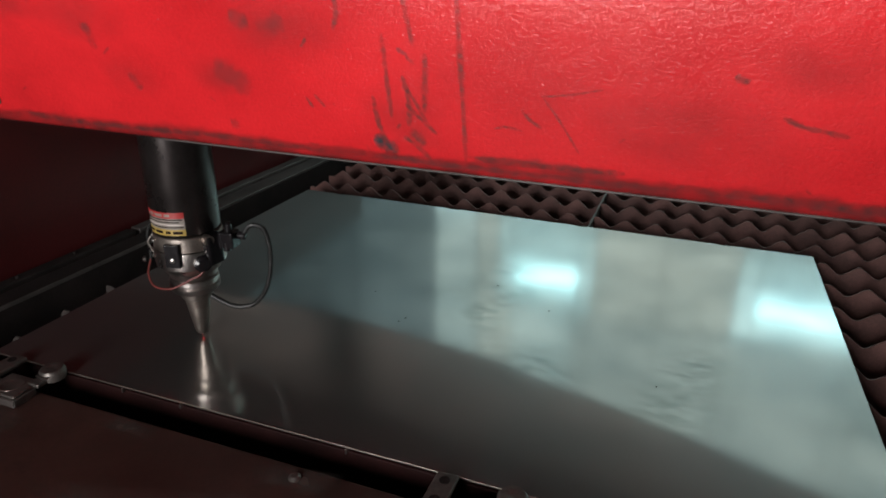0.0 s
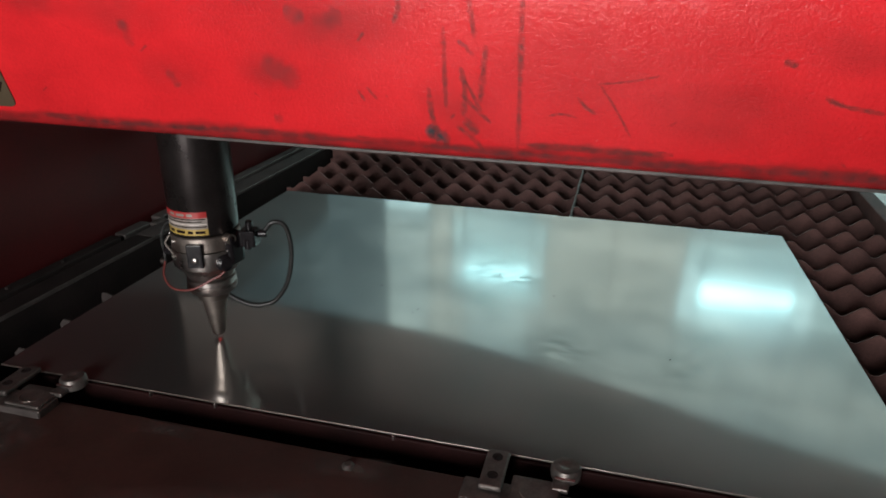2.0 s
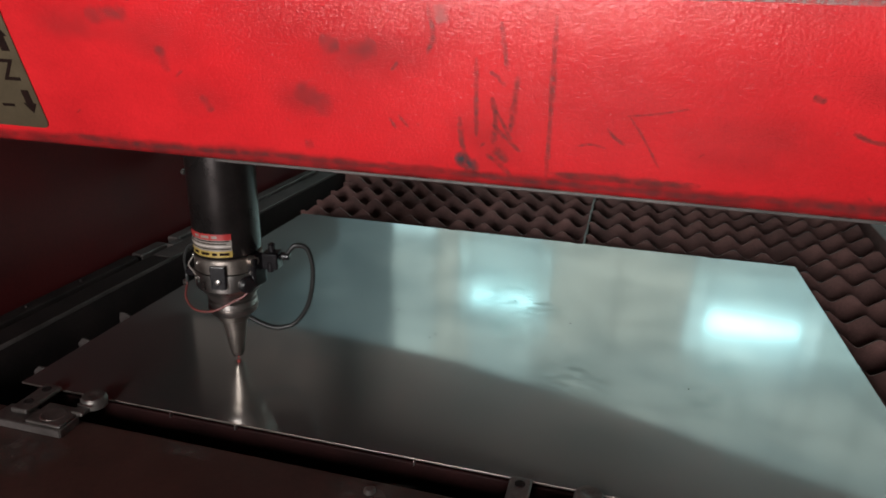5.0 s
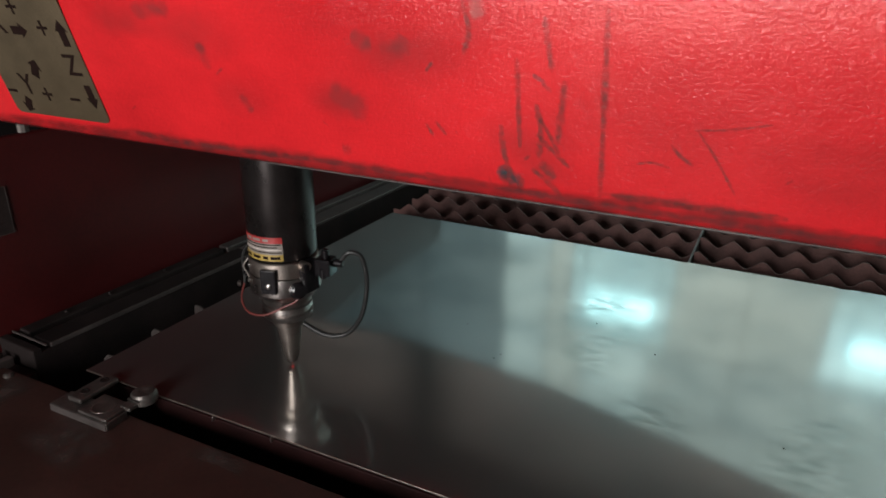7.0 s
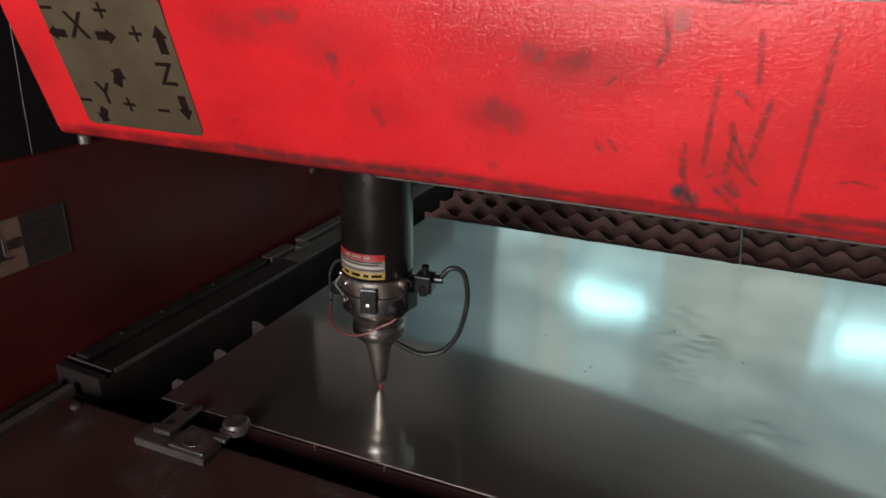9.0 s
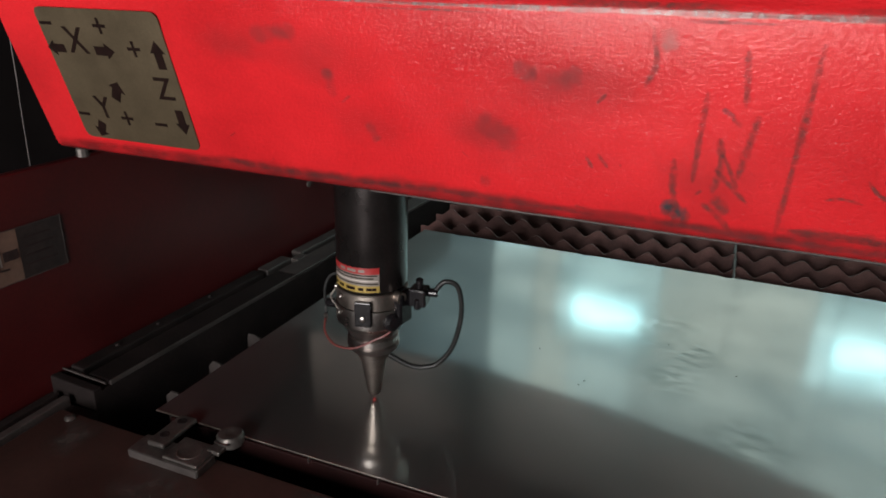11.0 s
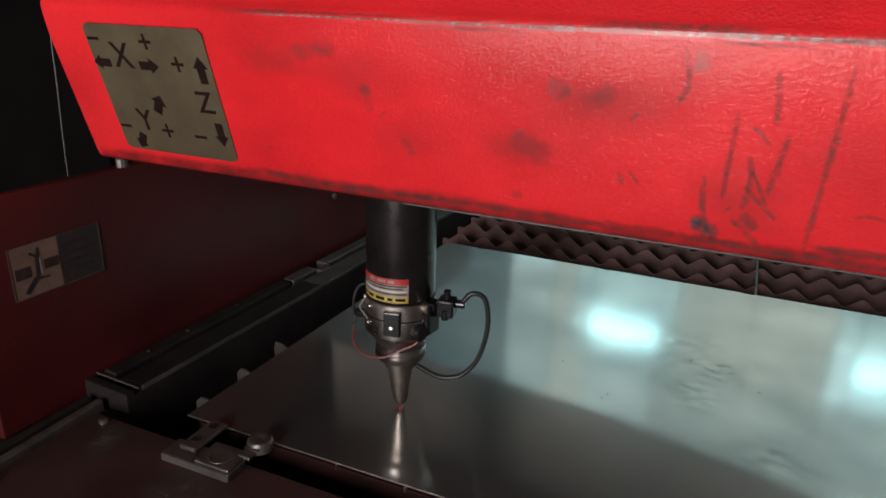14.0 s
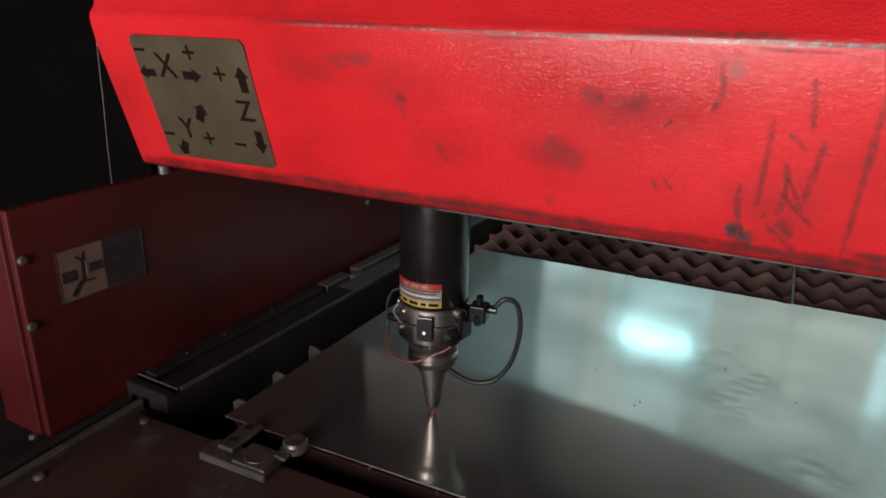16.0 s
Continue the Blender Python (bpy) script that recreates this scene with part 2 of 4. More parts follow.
def box(bm, lo, hi, bevel=0.0, m=None, seg=2):
    size, mid = [h - l for l, h in zip(lo, hi)], [(h + l) / 2 for l, h in zip(lo, hi)]
    g = bmesh.ops.create_cube(bm, size=1.0, matrix=Matrix.Translation(mid) @ Matrix.Diagonal((*size, 1)))
    vs = g["verts"]
    if bevel:
        es = list({e for v in vs for e in v.link_edges})
        r = bmesh.ops.bevel(bm, geom=es, offset=bevel, segments=seg, affect="EDGES", profile=0.5)
        vs = list({v for f in r["faces"] for v in f.verts} | {v for v in vs if v.is_valid})
    if m:
        bmesh.ops.transform(bm, matrix=m, verts=vs)
    return bm


def lathe(bm, profile, steps=40, m=None, a0=0.0, a1=360.0):
    """Turn (z, radius) pairs round the z axis."""
    full = a1 - a0 >= 360
    count = steps if full else steps + 1
    rings = []
    for z, r in profile:
        ring = []
        for i in range(count):
            a = radians(a0 + (a1 - a0) * i / steps)
            v = Vector((r * math.sin(a), -r * math.cos(a), z))
            ring.append(bm.verts.new(m @ v if m else v))
        rings.append(ring)
    for a, b in zip(rings, rings[1:]):
        for i in range(count if full else count - 1):
            j = (i + 1) % count
            bm.faces.new((a[i], a[j], b[j], b[i]))
    if full:
        for ring in (rings[0], rings[-1]):
            bm.faces.new(ring)
    return bm


def smooth_path(points, steps=8):
    pts = [Vector(p) for p in points]
    pts = [pts[0] * 2 - pts[1], *pts, pts[-1] * 2 - pts[-2]]
    out = []
    for a, b, c, d in zip(pts, pts[1:], pts[2:], pts[3:]):
        for i in range(steps):
            t = i / steps
            out.append(0.5 * (2 * b + (c - a) * t + (2 * a - 5 * b + 4 * c - d) * t * t + (3 * b - 3 * c + d - a) * t ** 3))
    return out + [pts[-2]]


def cable(bm, points, r, sides=8, steps=8):
    pts = smooth_path(points, steps)
    rings = []
    for i, p in enumerate(pts):
        way = (pts[min(i + 1, len(pts) - 1)] - pts[max(i - 1, 0)]).normalized()
        q = way.to_track_quat("Z", "Y")
        rings.append([bm.verts.new(p + q @ Vector((r * math.cos(k * math.tau / sides), r * math.sin(k * math.tau / sides), 0)))
                      for k in range(sides)])
    for a, b in zip(rings, rings[1:]):
        for k in range(sides):
            bm.faces.new((a[k], a[(k + 1) % sides], b[(k + 1) % sides], b[k]))
    bm.faces.new(rings[0])
    bm.faces.new(rings[-1])
    return bm


def extrude_x(bm, outline, x0, x1):
    """A solid bar along x with a closed (y, z) outline."""
    a = [bm.verts.new((x0, y, z)) for y, z in outline]
    b = [bm.verts.new((x1, y, z)) for y, z in outline]
    for i in range(len(a)):
        j = (i + 1) % len(a)
        bm.faces.new((a[i], a[j], b[j], b[i]))
    bm.faces.new(a)
    bm.faces.new(b)
    return bm


def B():
    return bmesh.new()


def structure(name, bm, mat, label, category):
    return tagged(part(name, bm, mat), label, category, kind="structure")


# ---------------------------------------------------------------- workshop shell
structure("floor", box(B(), (-3, -4.4, -0.1), (4.6, 3.5, 0.0)), CONCRETE, "grey concrete workshop floor", "floor")
structure("ceiling", box(B(), (-3.2, -4.6, 3.7), (4.8, 3.6, 3.8)), ROOF, "dark roof sheeting over the workshop", "ceiling")
structure("wall_west", box(B(), (-3.2, -4.4, 0), (-3.0, 3.5, 3.7)), PLASTER, "plain grey workshop side wall", "wall")
structure("wall_east", box(B(), (4.6, -4.4, 0), (4.8, 3.5, 3.7)), PLASTER, "plain grey workshop side wall", "wall")


def wall_with_opening(name, y0, y1, x0, x1, z0, z1, mat, label):
    bm = B()
    box(bm, (-3.0, y0, 0), (4.6, y1, z0))
    box(bm, (-3.0, y0, z1), (4.6, y1, 3.7))
    box(bm, (-3.0, y0, z0), (x0, y1, z1))
    box(bm, (x1, y0, z0), (4.6, y1, z1))
    structure(name, bm, mat, label, "wall")


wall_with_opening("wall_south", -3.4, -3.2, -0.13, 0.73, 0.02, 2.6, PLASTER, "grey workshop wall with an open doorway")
wall_with_opening("wall_north", 3.1, 3.3, -2.4, 4.0, 1.1, 3.55, ROOF, "dark workshop wall with a wide glazed opening")

# unseen far window: glowing panes toned so the sheet shows the right reflections
win = tagged(thing("window_1", "unseen workshop window, panes toned for the sheet's reflections", "window", (1.7, 3.2, 1.1)), kind="structure")
cols = [-2.4, -1.75, -1.15, -0.56, -0.27, -0.13, -0.04, 0.37, 0.46, 0.85, 1.26, 1.37, 1.88, 2.0, 2.3, 2.7, 3.3, 4.0]
rows = [1.1, 1.68, 1.80, 1.97, 2.07, 2.20, 2.34, 2.80, 3.55]


def pane_glow(x, z):
    """Pane glow: two bright patches, halos round them, tones fitted to the sheet's reflections."""
    if 2.07 < z < 2.20:
        if -0.04 < x < 0.37 or 1.37 < x < 1.88:
            return PANE_BRIGHT
        if -0.13 < x < 0.46 or 1.26 < x < 2.0:
            return PANE_HALO
    if 1.97 < z < 2.34 and 1.26 < x < 2.0:
        return PANE_HALO
    if 1.80 < z < 2.34 and (-0.13 < x < 0.46 or 1.26 < x < 2.3):
        return TEAL
    if 1.68 < z < 1.80 and (-0.56 < x < -0.27 or 1.88 < x < 2.3):
        return PANE_HALO
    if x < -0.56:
        return PANE_DARK
    if z > 2.34 and x > 0.37:
        return HIGH
    return PANE_WARM if -0.27 < x < -0.04 or 0.37 < x < 1.26 else PANE_GREY


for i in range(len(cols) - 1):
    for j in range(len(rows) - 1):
        mat = pane_glow((cols[i] + cols[i + 1]) / 2, (rows[j] + rows[j + 1]) / 2)
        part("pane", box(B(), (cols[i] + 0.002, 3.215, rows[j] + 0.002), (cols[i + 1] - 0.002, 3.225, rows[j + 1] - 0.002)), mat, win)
for x in cols:
    part("mullion", box(B(), (x - 0.003, 3.20, 1.1), (x + 0.003, 3.24, 3.55), 0.002), FRAME, win)
for z in rows:
    part("transom", box(B(), (-2.4, 3.185, z - 0.004), (4.0, 3.236, z + 0.004), 0.003), FRAME, win)

structure("ground", box(B(), (-14, -24, -0.12), (14, -4.4, -0.02)), CONCRETE, "pale concrete yard outside the door", "ground")

# ---------------------------------------------------------------- cutting table with toothed slats
table = thing("cutting_table", "rusty brown steel slat bed of a laser cutter", "cutting table", (0.6, 0.7, 0.0))
PITCH, TOOTH = 0.0695, 0.022


def slat(y, phase, lean):
    bm = B()
    x0, x1 = (-0.101 if y < 0.3 else -0.02 if y < 0.95 else -0.07), 1.465
    top = [(x0, -TOOTH)]
    k = math.floor((x0 - phase) / PITCH)
    while phase + k * PITCH < x1 + PITCH:
        c = phase + k * PITCH
        for dx, dz in ((-0.5, -TOOTH), (-0.42, -TOOTH * 0.93), (-0.09, -0.002), (0.0, 0.0), (0.09, -0.002), (0.42, -TOOTH * 0.93)):
            x = c + dx * PITCH
            if x0 < x < x1:
                top.append((x, (dz if x > -0.05 else min(dz, -0.011)) + random.uniform(-0.0012, 0.0006)))
        k += 1
    top.append((x1, -TOOTH))
    cols_ = []
    for x, dz in top:
        z = 0.8985 + dz
        cols_.append([bm.verts.new((x, y - 0.0015 + lean, z)), bm.verts.new((x, y + 0.0015 + lean, z)),
                      bm.verts.new((x, y + 0.0015, 0.79)), bm.verts.new((x, y - 0.0015, 0.79))])
    for a, b in zip(cols_, cols_[1:]):
        for i in range(4):
            bm.faces.new((a[i], b[i], b[(i + 1) % 4], a[(i + 1) % 4]))
    bm.faces.new(cols_[0])
    bm.faces.new(cols_[-1])
    return bm


for i in range(13):
    part("slat", slat(0.062 + 0.104 * i, -0.088 + random.uniform(-0.006, 0.006), random.uniform(-0.003, 0.003)), TAB if i < 3 else RUST, table)
part("cross_bar", box(B(), (0.731, 0.02, 0.80), (0.736, 1.36, 0.893), 0.001), RAILM, table, "pale steel divider between slats")
part("right_rail", box(B(), (1.468, -0.03, 0.70), (1.505, 1.46, 0.912), 0.003), RUST, table)
part("rear_rail", box(B(), (-0.11, 1.37, 0.70), (1.466, 1.42, 0.900), 0.003), RUST, table)
# dark front rail hides the slats and stands in for the gap's shade
part("front_rail", box(B(), (-0.04, 0.006, 0.60), (1.466, 0.012, 0.888), 0.002), GAP_SHADE_RED, table)
part("base", box(B(), (-0.08, 0.0, 0.0), (1.45, 1.36, 0.59), 0.01), DARK_STEEL, table)

# ---------------------------------------------------------------- sheet


def steel_sheet():
    bm = B()
    nx, ny = 62, 44
    zt = 0.9005
    g = [[None] * (ny + 1) for _ in range(nx + 1)]
    for i in range(nx + 1):
        for j in range(ny + 1):
            u, v = i / nx, j / ny
            x, y = -0.058 + 0.038 * v + u * (1.315 - 0.078 * v), v * (0.905 + 0.012 * u)
            z = zt + 0.0012 * noise.noise(Vector((x * 2.1, y * 2.4, 3.3))) + 0.0004 * noise.noise(Vector((x * 6, y * 6, 8.1)))
            if j == ny and i % 16 == 5:
                y -= 0.004
            g[i][j] = bm.verts.new((x, y, z))
    for i in range(nx):
        for j in range(ny):
            bm.faces.new((g[i][j], g[i + 1][j], g[i + 1][j + 1], g[i][j + 1]))
    r = bmesh.ops.extrude_face_region(bm, geom=bm.faces[:])
    bmesh.ops.translate(bm, vec=(0, 0, -0.0018), verts=[v for v in r["geom"] if isinstance(v, bmesh.types.BMVert)])
    return bm


sheet = tagged(part("metal_sheet", steel_sheet(), SHEET, smooth=True),
               "large grey mill-finish steel sheet lying on the slats", "metal sheet")
part("cut_edge", box(B(), (-0.058, -0.0014, 0.8988), (1.257, -0.0002, 0.9014), 0.0004), NICKEL, sheet, "bright sheared edge")

# ---------------------------------------------------------------- side rail, guard panel and front platform
LEFT = Matrix.Translation((-0.171, 0, 0)) @ Matrix.Rotation(radians(-3.4), 4, "Z") @ Matrix.Translation((0.155, 0, 0))


def bolt(bm, x, y, z, r=0.007, h=0.005, m=None):
    mm = (m or Matrix.Identity(4)) @ Matrix.Translation((x, y, z))
    return lathe(bm, [(0, r), (h * 0.6, r), (h, r * 0.7)], 6, mm)


rail = thing("side_rail", "grey steel guide rail with a dark slot", "guide rail", (-0.2, 0.6, 0.0))
part("inner_face", box(B(), (-0.170, 0.0, 0.60), (-0.155, 1.40, 0.902), 0.002, LEFT), DARK_STEEL, rail, "dark upright rail face")
# flange in two tones: far length lit, near length shaded
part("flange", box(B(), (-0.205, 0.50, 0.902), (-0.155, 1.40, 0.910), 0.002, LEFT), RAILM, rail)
part("flange", box(B(), (-0.205, 0.02, 0.902), (-0.1575, 0.4985, 0.910), 0.002, LEFT), DARK_STEEL, rail, "near length of the flange, darkened for shade")
# pale strips paint the highlight on the rail's near edges
part("lit_edge_strip", box(B(), (-0.1572, 0.02, 0.9022), (-0.1548, 0.4985, 0.9104), 0.0008, LEFT), RAILM, rail, "thin pale strip for the lit edge")
part("lit_edge_strip", box(B(), (-0.268, 0.0105, 0.9085), (-0.1548, 0.0135, 0.9112), 0.0008, LEFT), RAILM, rail, "thin pale strip for the lit edge")
part("slot_floor", box(B(), (-0.218, 0.02, 0.880), (-0.203, 1.40, 0.890), 0.001, LEFT), DARK_STEEL, rail)
# nearest strip darkened like the flange, the farther ones left lighter
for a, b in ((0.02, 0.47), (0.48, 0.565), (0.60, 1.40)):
    part("cover_strip", box(B(), (-0.246, a, 0.885), (-0.217, b, 0.914), 0.003, LEFT), DARK_STEEL if a < 0.2 else RAILM, rail)
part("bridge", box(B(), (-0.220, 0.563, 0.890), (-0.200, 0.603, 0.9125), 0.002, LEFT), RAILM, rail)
part("end_cap", box(B(), (-0.270, -0.012, 0.80), (-0.155, 0.004, 0.909), 0.002, LEFT), DARK_STEEL, rail)
part("front_plate", box(B(), (-0.268, 0.005, 0.80), (-0.247, 0.30, 0.905), 0.002, LEFT), DARK_STEEL, rail, "dark plate beside the slot")
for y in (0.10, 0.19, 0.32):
    part("bolt", bolt(B(), -0.231, y, 0.914, 0.004, 0.004, LEFT), DARK_STEEL, rail)
part("lower_block", box(B(), (-0.42, -0.012, 0.55), (-0.172, 1.38, 0.876), 0.004, LEFT), DARK_STEEL, rail)

PANEL = Matrix.Translation((-0.110, -0.048, 0.016)) @ Matrix.Rotation(radians(-2.4), 4, "Z") @ Matrix.Translation((0.155, 0, 0))
panel = thing("guard_panel", "red painted steel guard panel beside the rail, darkened for shade", "guard panel", (-0.31, 0.6, 0.0))
part("skin", box(B(), (-0.330, -0.105, 0.863), (-0.315, 1.60, 1.224), 0.003, PANEL), RED_SHADED, panel)
part("front_return", box(B(), (-0.42, -0.110, 0.863), (-0.330, -0.095, 1.224), 0.003, PANEL), RED_SHADED, panel)
for y, z in ((-0.095, 1.150), (-0.100, 1.050), (0.75, 1.14), (0.75, 1.03)):
    b_ = lathe(B(), [(0, 0.0075), (0.003, 0.0075), (0.005, 0.005)], 12,
               PANEL @ Matrix.Translation((-0.315, y, z)) @ Matrix.Rotation(radians(90), 4, "Y"))
    part("screw", b_, STEEL, panel, "dull steel screw", True)

# warning sticker: a pale half with a dark pictogram, a dark printed half
STICK = PANEL @ Matrix.Translation((0, -0.018, 0.0135))
sticker = thing("warning_sticker", "faded two-part warning sticker on the red panel", "sticker", (-0.315, 0.04, 1.09))
part("pale_half", box(B(), (-0.3150, -0.030, 1.052), (-0.3140, 0.046, 1.131), 0.0, STICK), PAPER, sticker)
part("dark_half", box(B(), (-0.3150, 0.046, 1.052), (-0.3138, 0.118, 1.131), 0.0, STICK), FILM, sticker)
FADED = material("faded_black_print", (0.030, 0.017, 0.016), 0.55, vary=0.5, scale=70)


def stroke(name, y, z, length, width, angle, mat):
    m = STICK @ Matrix.Translation((-0.3137, y, z)) @ Matrix.Rotation(radians(angle), 4, "X")
    part(name, box(B(), (-0.0003, -length / 2, -width / 2), (0.0003, length / 2, width / 2), 0.0, m), mat, sticker)


# crossed jaws pictogram: a jaw at each side, a pillar, a forked top and splayed feet
stroke("pictogram_jaw", -0.0135, 1.090, 0.023, 0.0175, 0, FADED)
stroke("pictogram_jaw", 0.0320, 1.094, 0.023, 0.0150, 0, FADED)
stroke("pictogram_pillar", 0.0100, 1.094, 0.0065, 0.040, -4, FADED)
stroke("pictogram_fork", 0.0050, 1.113, 0.013, 0.0030, -38, FADED)
stroke("pictogram_fork", 0.0125, 1.117, 0.012, 0.0030, 78, FADED)
stroke("pictogram_foot", -0.0030, 1.068, 0.027, 0.0075, 48, FADED)
stroke("pictogram_foot", 0.0180, 1.075, 0.017, 0.0032, -6, FADED)
stroke("pictogram_line", 0.0155, 1.094, 0.0022, 0.026, 0, LGREY)
for k in range(4):
    stroke("print_line", 0.080 - 0.003 * (k % 2), 1.072 + 0.014 * k, 0.050 - 0.006 * (k % 2), 0.0035, 0, FADED)
for y, z, w, h in ((-0.0305, 1.0915, 0.0012, 0.081), (0.1185, 1.0915, 0.0014, 0.081), (0.044, 1.0513, 0.148, 0.0010), (0.044, 1.1318, 0.148, 0.0010)):
    stroke("foil_edge", y, z, w, h, 0, RAILM)

platform = thing("front_platform", "dark brown painted steel platform before the sheet", "platform", (0.7, -0.5, 0.0))
part("top_plate", box(B(), (-0.205, -1.3, 0.8765), (2.2, -0.044, 0.889), 0.003), PLATFORM, platform)
part("front_skirt", box(B(), (-0.205, -1.31, 0.0), (2.2, -1.302, 0.889), 0.003), PLATFORM, platform)
part("inner_skirt", box(B(), (-0.160, -0.062, 0.45), (2.2, -0.048, 0.870), 0.003), DARK_STEEL, platform)
for x, y in ((0.545, -0.066), (-0.171, -0.058), (-0.190, -0.222), (1.15, -0.066)):
    part("screw", lathe(B(), [(0.889, 0.008), (0.892, 0.008), (0.8945, 0.005)], 14, Matrix.Translation((x, y, 0))), STEEL, platform, "bare steel screw", True)

ledge = thing("side_ledge", "dark steel ledge with raised strips", "ledge", (-0.25, -0.5, 0.0))
part("deck", box(B(), (-0.60, -1.3, 0.80), (-0.166, -0.015, 0.876), 0.004), DARK_STEEL, ledge)
part("ridge", box(B(), (-0.228, -1.3, 0.876), (-0.214, -0.02, 0.893), 0.002), RAILM, ledge)
part("ridge", box(B(), (-0.256, -1.3, 0.876), (-0.241, -0.02, 0.891), 0.002), DARK_STEEL, ledge)
for x, y in ((-0.302, -0.155), (-0.303, -0.103), (-0.320, -0.30), (-0.300, -0.42)):
    part("bolt", bolt(B(), x, y, 0.876, 0.007, 0.006), RAILM, ledge)


def clamp():
    """Sheet clamp: a slotted steel block with a finger and a domed button over the sheet's edge."""
    c = thing("sheet_clamp", "worn bare steel clamp gripping the sheet's front edge", "clamp", (0.06, -0.05, 0.89), "clamps on the front edge")
    part("base_block", box(B(), (-0.018, -0.085, 0.8892), (0.100, -0.048, 0.902), 0.0015), STEEL, c)
    part("right_jaw", box(B(), (0.040, -0.083, 0.9022), (0.098, -0.036, 0.907), 0.002), STEEL, c)
    part("worn_disc", lathe(B(), [(0.9066, 0.0185), (0.9073, 0.0180), (0.9075, 0.0150), (0.9072, 0.0135), (0.9073, 0.0040)], 28, Matrix.Translation((0.068, -0.060, 0)), ), STEEL, c, "worn round boss", True)
    bm = B()
    for k in range(7):
        a = radians(205 + 16 * k)
        w = 0.0012 + 0.0012 * math.sin(math.pi * (k + 0.5) / 7)
        box(bm, (-0.0026, -w / 2, 0.0), (0.0026, w / 2, 0.0006), 0.0002,
            Matrix.Translation((0.068 + 0.0165 * math.cos(a), -0.060 + 0.0165 * math.sin(a), 0.9073)) @ Matrix.Rotation(a + math.pi / 2, 4, "Z"))
    part("scraped_rim", bm, NICKEL, c, "bare scraped rim")
    # strip lightens the front face, which is turned to the light
    part("lit_front_strip", box(B(), (-0.017, -0.0862, 0.8900), (0.099, -0.0848, 0.9015), 0.0004), RAILM, c, "paler strip for the clamp's lit front face")
    part("finger", box(B(), (0.002, -0.070, 0.9035), (0.031, -0.001, 0.912), 0.003, seg=3), STEEL, c)
    for y in (-0.016, -0.050):
        part("screw", lathe(B(), [(0.912, 0.0068), (0.9128, 0.0068), (0.9128, 0.0042), (0.9122, 0.0035)], 14, Matrix.Translation((0.0165, y, 0))), DARK_STEEL, c, "dark socket screw")
    part("button_arm", box(B(), (0.088, -0.05, 0.9022), (0.108, -0.012, 0.909), 0.002), STEEL, c)
    part("button", lathe(B(), [(0.9025, 0.018), (0.909, 0.019), (0.915, 0.0185), (0.9185, 0.016), (0.9195, 0.008), (0.9185, 0.006), (0.9178, 0.002)], 24,
                         Matrix.Translation((0.102, -0.017, 0))), STEEL, c, "domed steel button", True)
    part("button_chip", box(B(), (-0.012, -0.0015, 0), (0.012, 0.0015, 0.002), 0.0005,
                            Matrix.Translation((0.102, -0.0355, 0.912)) @ Matrix.Rotation(radians(25), 4, "X")), BRIGHT, c, "bright chipped edge")
    return c


first = clamp()
first.matrix_basis = Matrix.Translation((0.053, -0.054, 0.89))
copy_thing(first, pose(0.060 + 0.714, -0.058, 0.89))

# small burrs along the sheet's front edge
for x in (0.211, 0.317, 0.585):
    bur = tagged(part("cut_burr", box(B(), (x - 0.0012, -0.006, 0.893), (x + 0.0012, 0.0, 0.9005), 0.0005), BRIGHT),
                 "tiny bright cut burr on the sheet's edge", "burr", "burrs along the edge")

# ---------------------------------------------------------------- red beam
beam = thing("gantry_beam", "scuffed bright red enamelled machine beam", "machine beam", (0.9, 0.2, 1.26))


LEAN = 0.30


def raised(z):
    """Height on the cover of a level on its drawing."""
    return 1.2715 + (z - 1.2605) * 1.065


def face(x, z, out=0.0):
    up = raised(z)
    # eased upright below the fold, so the top catches the doorway's glints
    eased = 1.4 * max(0.0, min(up, 1.488) - 1.43) ** 2
    return Vector((x - 0.005, 0.044 - LEAN * (up - 1.3025) + eased - out, up))


def on_cover(y, z):
    """A point of the cover's drawing, set on the leaning face."""
    low = min(z, 1.4655)
    return face(0, low).y + y - (0.033 - 0.194 * (low - 1.29)), raised(z)


def cover():
    """Folded front cover: rounded lower lip, leaning face, worn fold, upper face going back."""
    line = [(0.075, 1.2605), (0.052, 1.2605), (0.043, 1.2625), (0.0385, 1.2665), (0.0362, 1.273)]
    line += [(0.033 - 0.194 * (z - 1.29), z) for z in (1.29, 1.35, 1.405, 1.418, 1.43, 1.442, 1.452)]
    line += [(0.0002, 1.4605), (-0.0002, 1.4655), (0.0010, 1.4705), (0.004, 1.475), (0.0085, 1.480), (0.038, 1.565), (0.12, 1.65), (0.42, 1.66), (0.42, 1.30)]
    line = [on_cover(y, z) for y, z in line]
    back = []
    for i, (y, z) in enumerate(line):
        a, b = Vector(line[max(i - 1, 0)]), Vector(line[min(i + 1, len(line) - 1)])
        d = (b - a).normalized()
        back.append((y + d.y * 0.004, z - d.x * 0.004))
    return extrude_x(B(), line + back[::-1], -0.227, 2.4)


part("cover", cover(), RED, beam, "", True)
part("end_plate", extrude_x(B(), [on_cover(y, z) for y, z in ((0.043, 1.266), (0.0395, 1.275), (0.005, 1.452), (0.005, 1.4655), (0.043, 1.560), (0.124, 1.645), (0.416, 1.655), (0.416, 1.30))], -0.2255, -0.2195), RED, beam)
part("carriage_box", box(B(), (-0.217, 0.075, 1.41), (2.39, 0.40, 1.57), 0.004), UNDERBEAM, beam, "unseen inner carriage housing")
